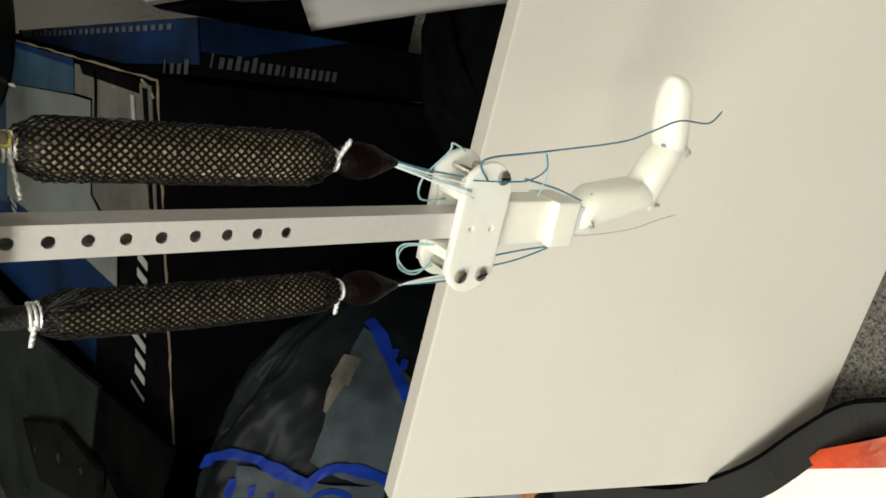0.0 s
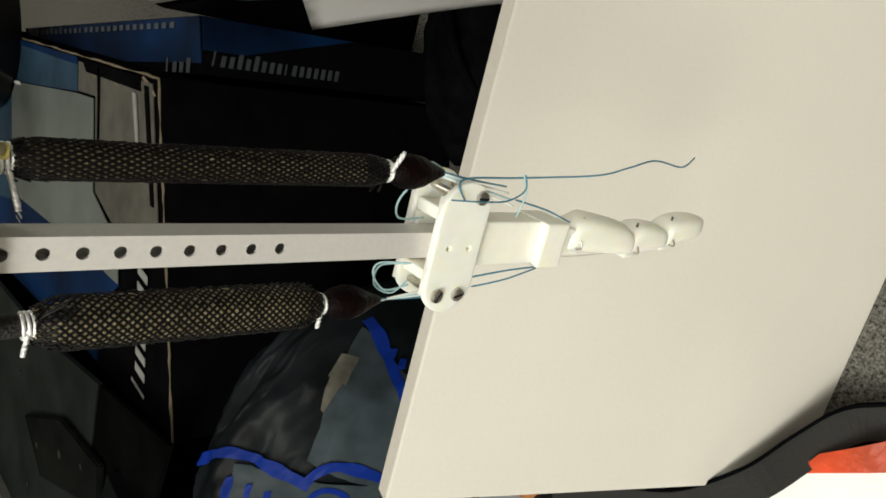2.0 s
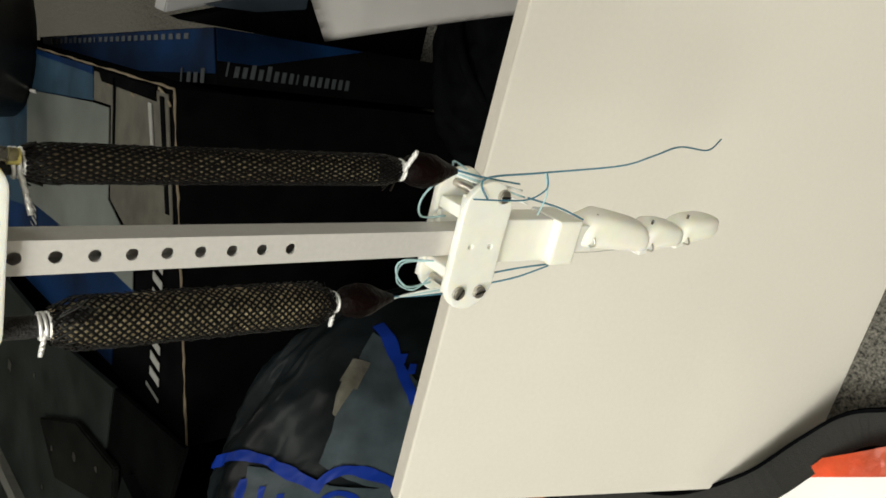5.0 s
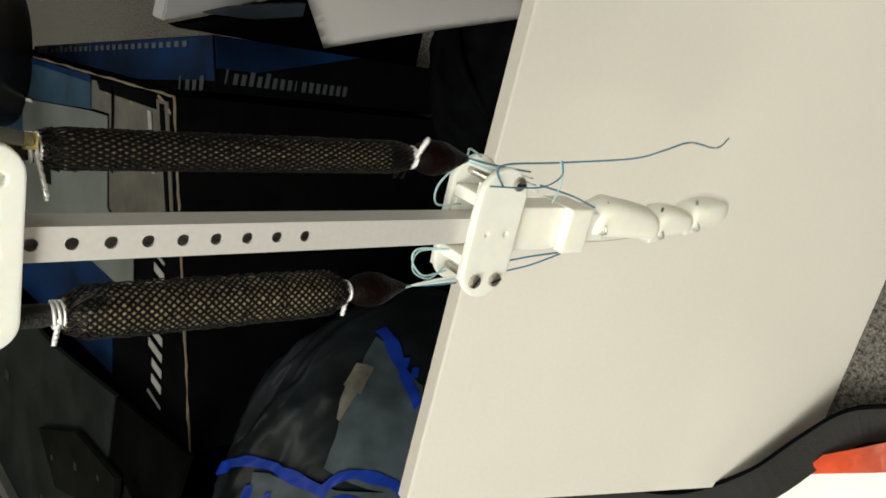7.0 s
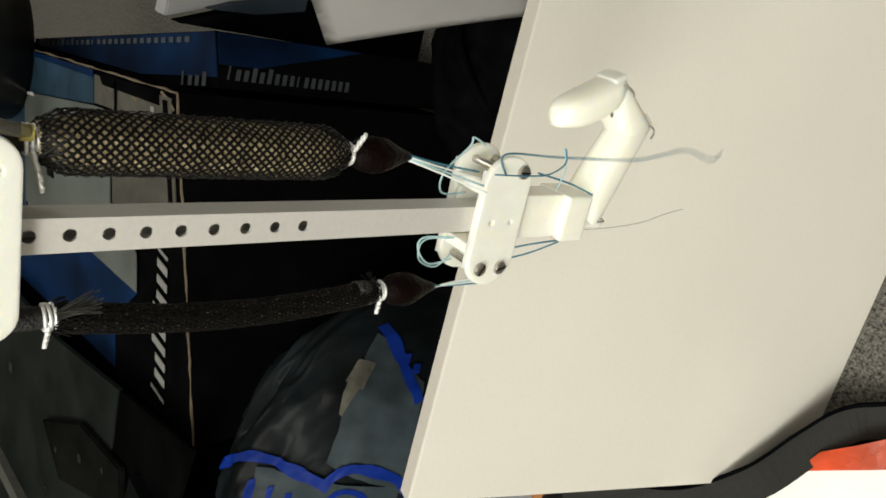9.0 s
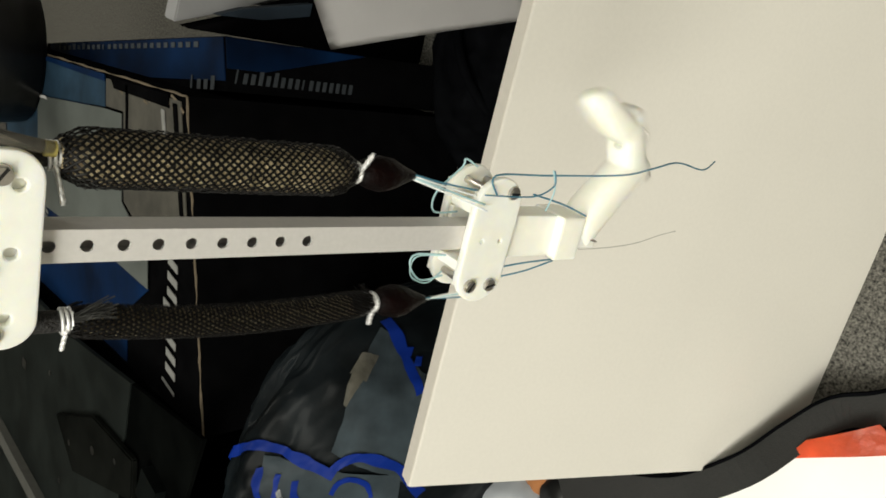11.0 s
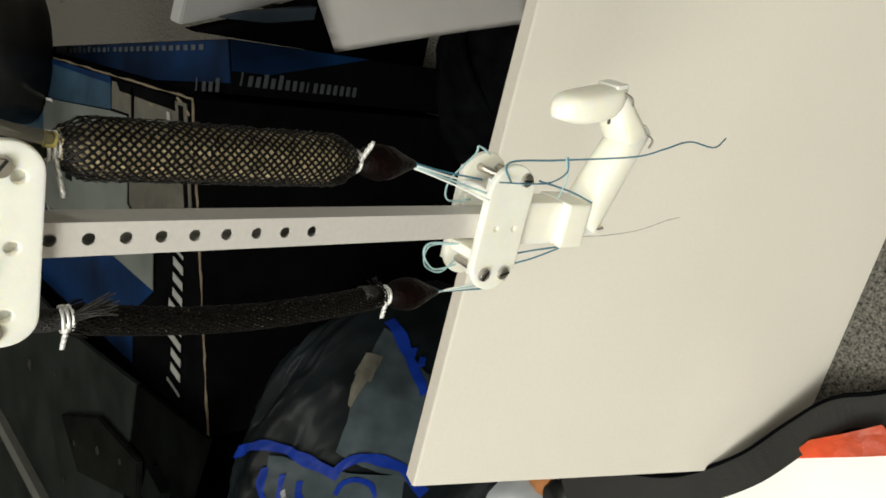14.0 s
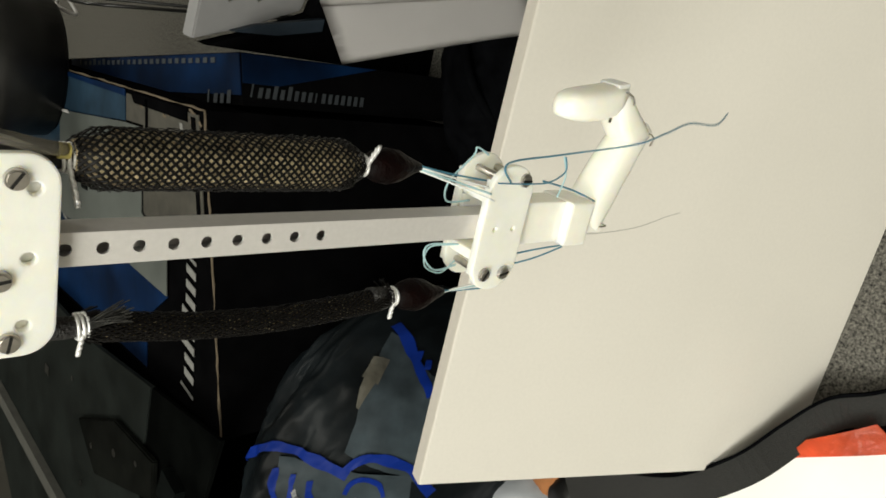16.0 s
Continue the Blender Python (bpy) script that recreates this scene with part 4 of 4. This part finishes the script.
RIG_ROWS = [
    (0, pose(-0.1167, 0.2513, 0.6901, -4.60, -1.67, 0.78), -0.0011),
    (0.5, pose(-0.1162, 0.2480, 0.6898, -3.55, -0.77, 0.88), -0.0005),
    (1, pose(-0.1171, 0.2454, 0.6884, -3.34, -0.99, 0.68), -0.0001),
    (1.5, pose(-0.1204, 0.2514, 0.6896, -4.00, 0.65, 1.00), -0.0074),
    (2, pose(-0.1193, 0.2452, 0.6865, -3.01, 0.34, 0.81), -0.0079),
    (2.5, pose(-0.1183, 0.2450, 0.6875, -2.86, 0.31, 0.84), -0.0078),
    (3, pose(-0.1157, 0.2417, 0.6886, -3.64, -0.68, 0.58), -0.0083),
    (3.5, pose(-0.1185, 0.2429, 0.6965, -4.29, -1.51, -0.81), -0.0041),
    (4, pose(-0.1139, 0.2399, 0.6949, -3.68, -0.76, 0.28), -0.0036),
    (6.5, pose(-0.1109, 0.2429, 0.7024, -4.16, -1.07, -0.43), -0.0010),
    (7, pose(-0.1071, 0.2415, 0.7032, -4.27, -1.20, -0.41), -0.0010),
    (7.5, pose(-0.1050, 0.2455, 0.7053, -4.61, -1.31, 1.17), 0.0021),
    (8, pose(-0.1021, 0.2452, 0.7048, -2.63, 0.66, 0.13), 0.0000),
    (8.5, pose(-0.1048, 0.2428, 0.7015, -4.85, -0.50, 0.01), 0.0037),
    (9, pose(-0.0996, 0.2426, 0.7082, -3.99, -1.60, 0.03), 0.0025),
    (11.5, pose(-0.0986, 0.2239, 0.7217, -4.52, 0.54, 0.06), -0.0016),
    (12, pose(-0.0985, 0.2242, 0.7222, -5.05, -0.62, 0.00), 0.0018),
    (12.5, pose(-0.0943, 0.2199, 0.7234, -3.75, -2.39, 0.18), 0.0023),
    (13, pose(-0.0955, 0.2240, 0.7246, -4.02, -0.86, 0.14), -0.0021),
    (13.5, pose(-0.0950, 0.2229, 0.7247, -4.94, -1.89, 0.00), -0.0015),
    (14, pose(-0.0946, 0.2204, 0.7253, -3.37, -0.75, 0.20), 0.0034),
    (14.5, pose(-0.0943, 0.2188, 0.7252, -2.66, 0.26, 0.04), 0.0008),
    (15, pose(-0.0922, 0.2143, 0.7283, -2.46, 0.09, -0.16), 0.0007),
    (15.5, pose(-0.0875, 0.2066, 0.7327, -1.92, 0.16, 0.02), 0.0004),
    (16, pose(-0.0863, 0.2034, 0.7350, -2.07, -1.22, -0.30), 0.0004),
]

# ---- how things move ----
def curve_at(keys, t):
    for (t0, a), (t1, b) in zip(keys, keys[1:]):
        if t <= t1:
            u = max(0.0, (t - t0) / (t1 - t0))
            return a + (b - a) * u
    return keys[-1][1]


# how far the finger is curled: 0 straight, 1 fully curled
CURL = [(0, 0.36), (0.1, 0.5), (0.2, 0.78), (0.3, 0.97), (0.5, 1), (1.0, 1), (1.1, 0.95), (1.2, 0.72), (1.3, 0.36), (1.4, 0.03), (1.5, 0.02), (2.6, 0), (2.7, 0.06),
        (2.8, 0.75), (2.9, 0.98), (3.2, 1), (4.05, 1), (4.15, 0.35), (4.2, 0.08), (4.3, 0), (5.2, 0), (5.4, 0.95), (5.6, 1), (6.8, 0.98), (6.9, 0.8), (7.0, 0.01), (7.1, 0),
        (7.2, 0.05), (7.3, 0.5), (7.4, 0.93), (7.5, 1), (7.6, 1), (7.65, 0.7), (7.7, 0.15), (7.8, 0.03), (7.9, 0.06), (8.0, 1.02), (8.1, 1), (8.3, 1), (8.4, 0.88), (8.5, 0.78), (8.6, 0.58),
        (8.7, 0.2), (8.8, 0.03), (8.9, 0.08), (9.0, 1.12), (9.1, 1.05), (9.3, 1), (9.45, 0.1), (9.7, 0), (9.85, 0.95), (10.1, 1), (10.25, 0.1), (10.5, 0), (10.65, 0.95), (10.95, 1), (11.15, 0.1),
        (11.3, 0.0), (11.6, 0.0), (11.7, 0.82), (11.8, 0.95), (11.9, 1), (12.0, 0.9), (12.1, 0.06), (12.2, 0.02), (12.3, 0.4), (12.4, 0.95), (12.5, 1.08), (12.6, 1.05), (12.7, 0.6), (12.8, 0.06),
        (12.9, 0.03), (13.0, 0.9), (13.1, 0.95), (13.3, 1), (13.4, 0.72), (13.5, 0.01), (13.6, 0.01), (13.7, 0.25), (13.8, 0.9), (13.9, 1.05), (14.1, 1.05), (14.2, 0.62), (14.3, 0.08), (14.4, 0.0),
        (15.6, 0.0), (15.7, 0.25), (15.8, 0.58), (15.9, 0.98), (16.0, 1.04)]
# how far the loose thread end hangs down from its rest, in degrees
SWAY = [(0, 0), (1, 1), (2, 4), (4, 2), (6.8, 0), (7.1, 5), (7.4, -12), (7.6, -8), (7.9, 12), (8.1, -22), (8.4, 22), (8.7, 26), (8.8, 26), (9.1, 0), (11.5, 7), (12.0, 0), (12.5, 10), (13.0, 0), (13.5, 26),
        (14.0, 4), (14.5, 12), (15.0, 10), (15.6, 12), (16, 0)]
# how far the first joint lags behind the others, in degrees
LAG = [(0, 0), (0.3, 7), (1.1, 7), (1.3, 0), (12.9, 0), (13.0, 18), (13.1, 4), (13.3, 0), (16, 0)]
# how far the stretched finger is drawn back into its lug, in metres
TUCK = [(0, 0), (9.2, 0), (11.3, 0.0035), (16, 0.0035)]
# the three joints' angles from straight down, by the curl
JOINTS = [(0.0, (-5, 5, 7)), (0.3, (9, 55, 86)), (0.38, (13, 70, 114)), (0.6, (42, 92, 138)), (0.8, (55, 120, 162)), (1.0, (68, 143, 182)), (1.1, (68, 144, 203)), (1.3, (74, 162, 220))]


def joint(c, i):
    return curve_at([(k, a[i]) for k, a in JOINTS], c)


def rig_pose(t):
    for (t0, a, s0), (t1, b, s1) in zip(RIG_ROWS, RIG_ROWS[1:]):
        if t <= t1:
            u = max(0.0, (t - t0) / (t1 - t0))
            q = a.to_quaternion().slerp(b.to_quaternion(), u)
            return Matrix.LocRotScale(a.translation.lerp(b.translation, u), q, None), s0 + (s1 - s0) * u
    return RIG_ROWS[-1][1], RIG_ROWS[-1][2]


def muscle_radius(z, length, fat, thin, wide):
    """The sleeve's radius z metres below its upper tie, from thin to wide."""
    r = thin + (wide - thin) * fat
    run = 0.009 + 0.002 * fat
    near = min(1.0, max(0.0, min(z, length - z)) / run)
    return 0.0036 + (r - 0.0036) * math.sin(near * math.pi / 2) ** 0.8


def muscle_rows(muscle, ends, times, fatness, thin, wide, sag):
    """ends(fat): the upper and lower tie in the stand's space; sag: how far the slack sleeve bows sideways."""
    thing_, panels, strands, tail = muscle
    rows, tail_rows = [], []
    part_rows = {ob: [] for ob, *_ in panels + strands}
    spins = [Matrix.Rotation(2 * math.pi * k / STAVES, 4, "Z") for k in range(STAVES)]
    turns = {turn: Matrix.Rotation(turn, 4, "Z") for _, _, turn, _ in strands}
    for t in times:
        fat = fatness(t)
        a, b = ends(fat)
        turn = Vector((0, 0, -1)).rotation_difference(b - a)
        rows.append((t, rig_pose(t)[0] @ Matrix.LocRotScale(a, turn, None)))
        length = (b - a).length
        tail_rows.append((t, pose(0, 0, -length)))
        first, last = 0.0015, length - 0.0005
        bow = -sag * (1 - fat)

        def axis(z):
            u = math.pi * z / length
            return pose(bow * math.sin(u), 0, -z, 0, math.degrees(math.atan(-bow * math.pi / length * math.cos(u))), 0)
        spine = [axis(first + (last - first - 0.014) * i / (SECTIONS - 1)) for i in range(SECTIONS)]
        for ob, i, k in panels:
            z = first + (last - first - 0.014) * i / (SECTIONS - 1)
            r = muscle_radius(z, length, fat, thin, wide) - (0.0006 if k % 2 else 0.0009) + 0.00035 * fat
            low = muscle_radius(z + 0.014, length, fat, thin, wide) - (0.0006 if k % 2 else 0.0009) + 0.00035 * fat
            lean = math.degrees(math.asin(max(-0.5, min(0.5, (r - low) / 0.014))))
            part_rows[ob].append((t, spine[i] @ spins[k] @ pose(0, -r, 0, lean, 0, 0)))
        mids = {}
        for ob, mid, turn, sign in strands:
            if (mid, sign) not in mids:
                z = first + (last - first) * mid
                r = muscle_radius(z, length, fat, thin, wide)
                slope = (muscle_radius(z + 0.002, length, fat, thin, wide) - muscle_radius(z - 0.002, length, fat, thin, wide)) / 0.004
                angle = math.degrees(math.atan(2 * math.pi * TURNS * r / (last - first)) - MEAN_ANGLE)
                mids[mid, sign] = axis(z), pose(0, -r - (0.0001 if sign > 0 else 0.0), 0, -math.degrees(math.atan(slope)), 0, 0) @ pose(0, 0, 0, 0, -sign * angle, 0)
            spine_at, local = mids[mid, sign]
            part_rows[ob].append((t, spine_at @ turns[turn] @ local))
    walk(thing_, rows)
    for ob in part_rows:
        walk(ob, part_rows[ob])
    for ob in tail:
        walk(ob, tail_rows)


def motions():
    times = sorted({t for t, _ in CURL} | {r[0] for r in RIG_ROWS} | {0.05, 0.15})
    times = sorted({round(t * FPS) / FPS for t in times})
    walk(RIG, [(t, rig_pose(t)[0]) for t in times])
    walk(FINGER, [(t, rig_pose(t)[0]) for t in times])
    walk(SEGMENTS[3], [(t, rig_pose(t)[0] @ pose(0, 0, -rig_pose(t)[1])) for t in times])
    rows = [[], [], []]
    for t in times:
        c = curve_at(CURL, t)
        at = Matrix.Translation(HINGE) @ pose(0, 0, curve_at(TUCK, t) * (1 - min(1, max(0, c))))
        for i in range(3):
            a = joint(c, i) - (curve_at(LAG, t) if i == 0 else 0)
            here = Matrix.Translation(at.translation) @ pose(0, 0, 0, 0, -a, 0)
            rows[i].append((t, here))
            at = here @ pose(0, 0, -LENGTHS[i])
    for s, r in zip(SEGMENTS, rows):
        walk(s, r)
    root = Matrix.Translation((0.0274, -0.004, -0.156))
    walk(LOOSE, [(t, root @ pose(0, 0, 0, 0, curve_at(SWAY, t), 0) @ root.inverted()) for t in times])
    flex = lambda t: 0.03 + 0.97 * min(1, max(0, curve_at(CURL, t) * 2.7))
    ext = lambda t: 1 - 0.98 * min(1, max(0, curve_at(CURL, t))) ** 1.5
    v = Vector
    muscle_rows(FLEXOR, lambda f: (v((0.0245, 0.005, -0.0005)), v((0.0268, 0.005, -0.120)).lerp(v((0.0232, 0.005, -0.094)), f)), times, flex, R_THIN, R_FAT, 0.0)
    muscle_rows(EXTENSOR, lambda f: (v((-0.0265, 0.005, -0.0065)).lerp(v((-0.0232, 0.005, -0.0085)), f), v((-0.0295, 0.005, -0.119)).lerp(v((-0.0238, 0.005, -0.102)), f)), times, ext, R_THIN - 0.0009, R_FAT - 0.0007, 0.0045)



motions()
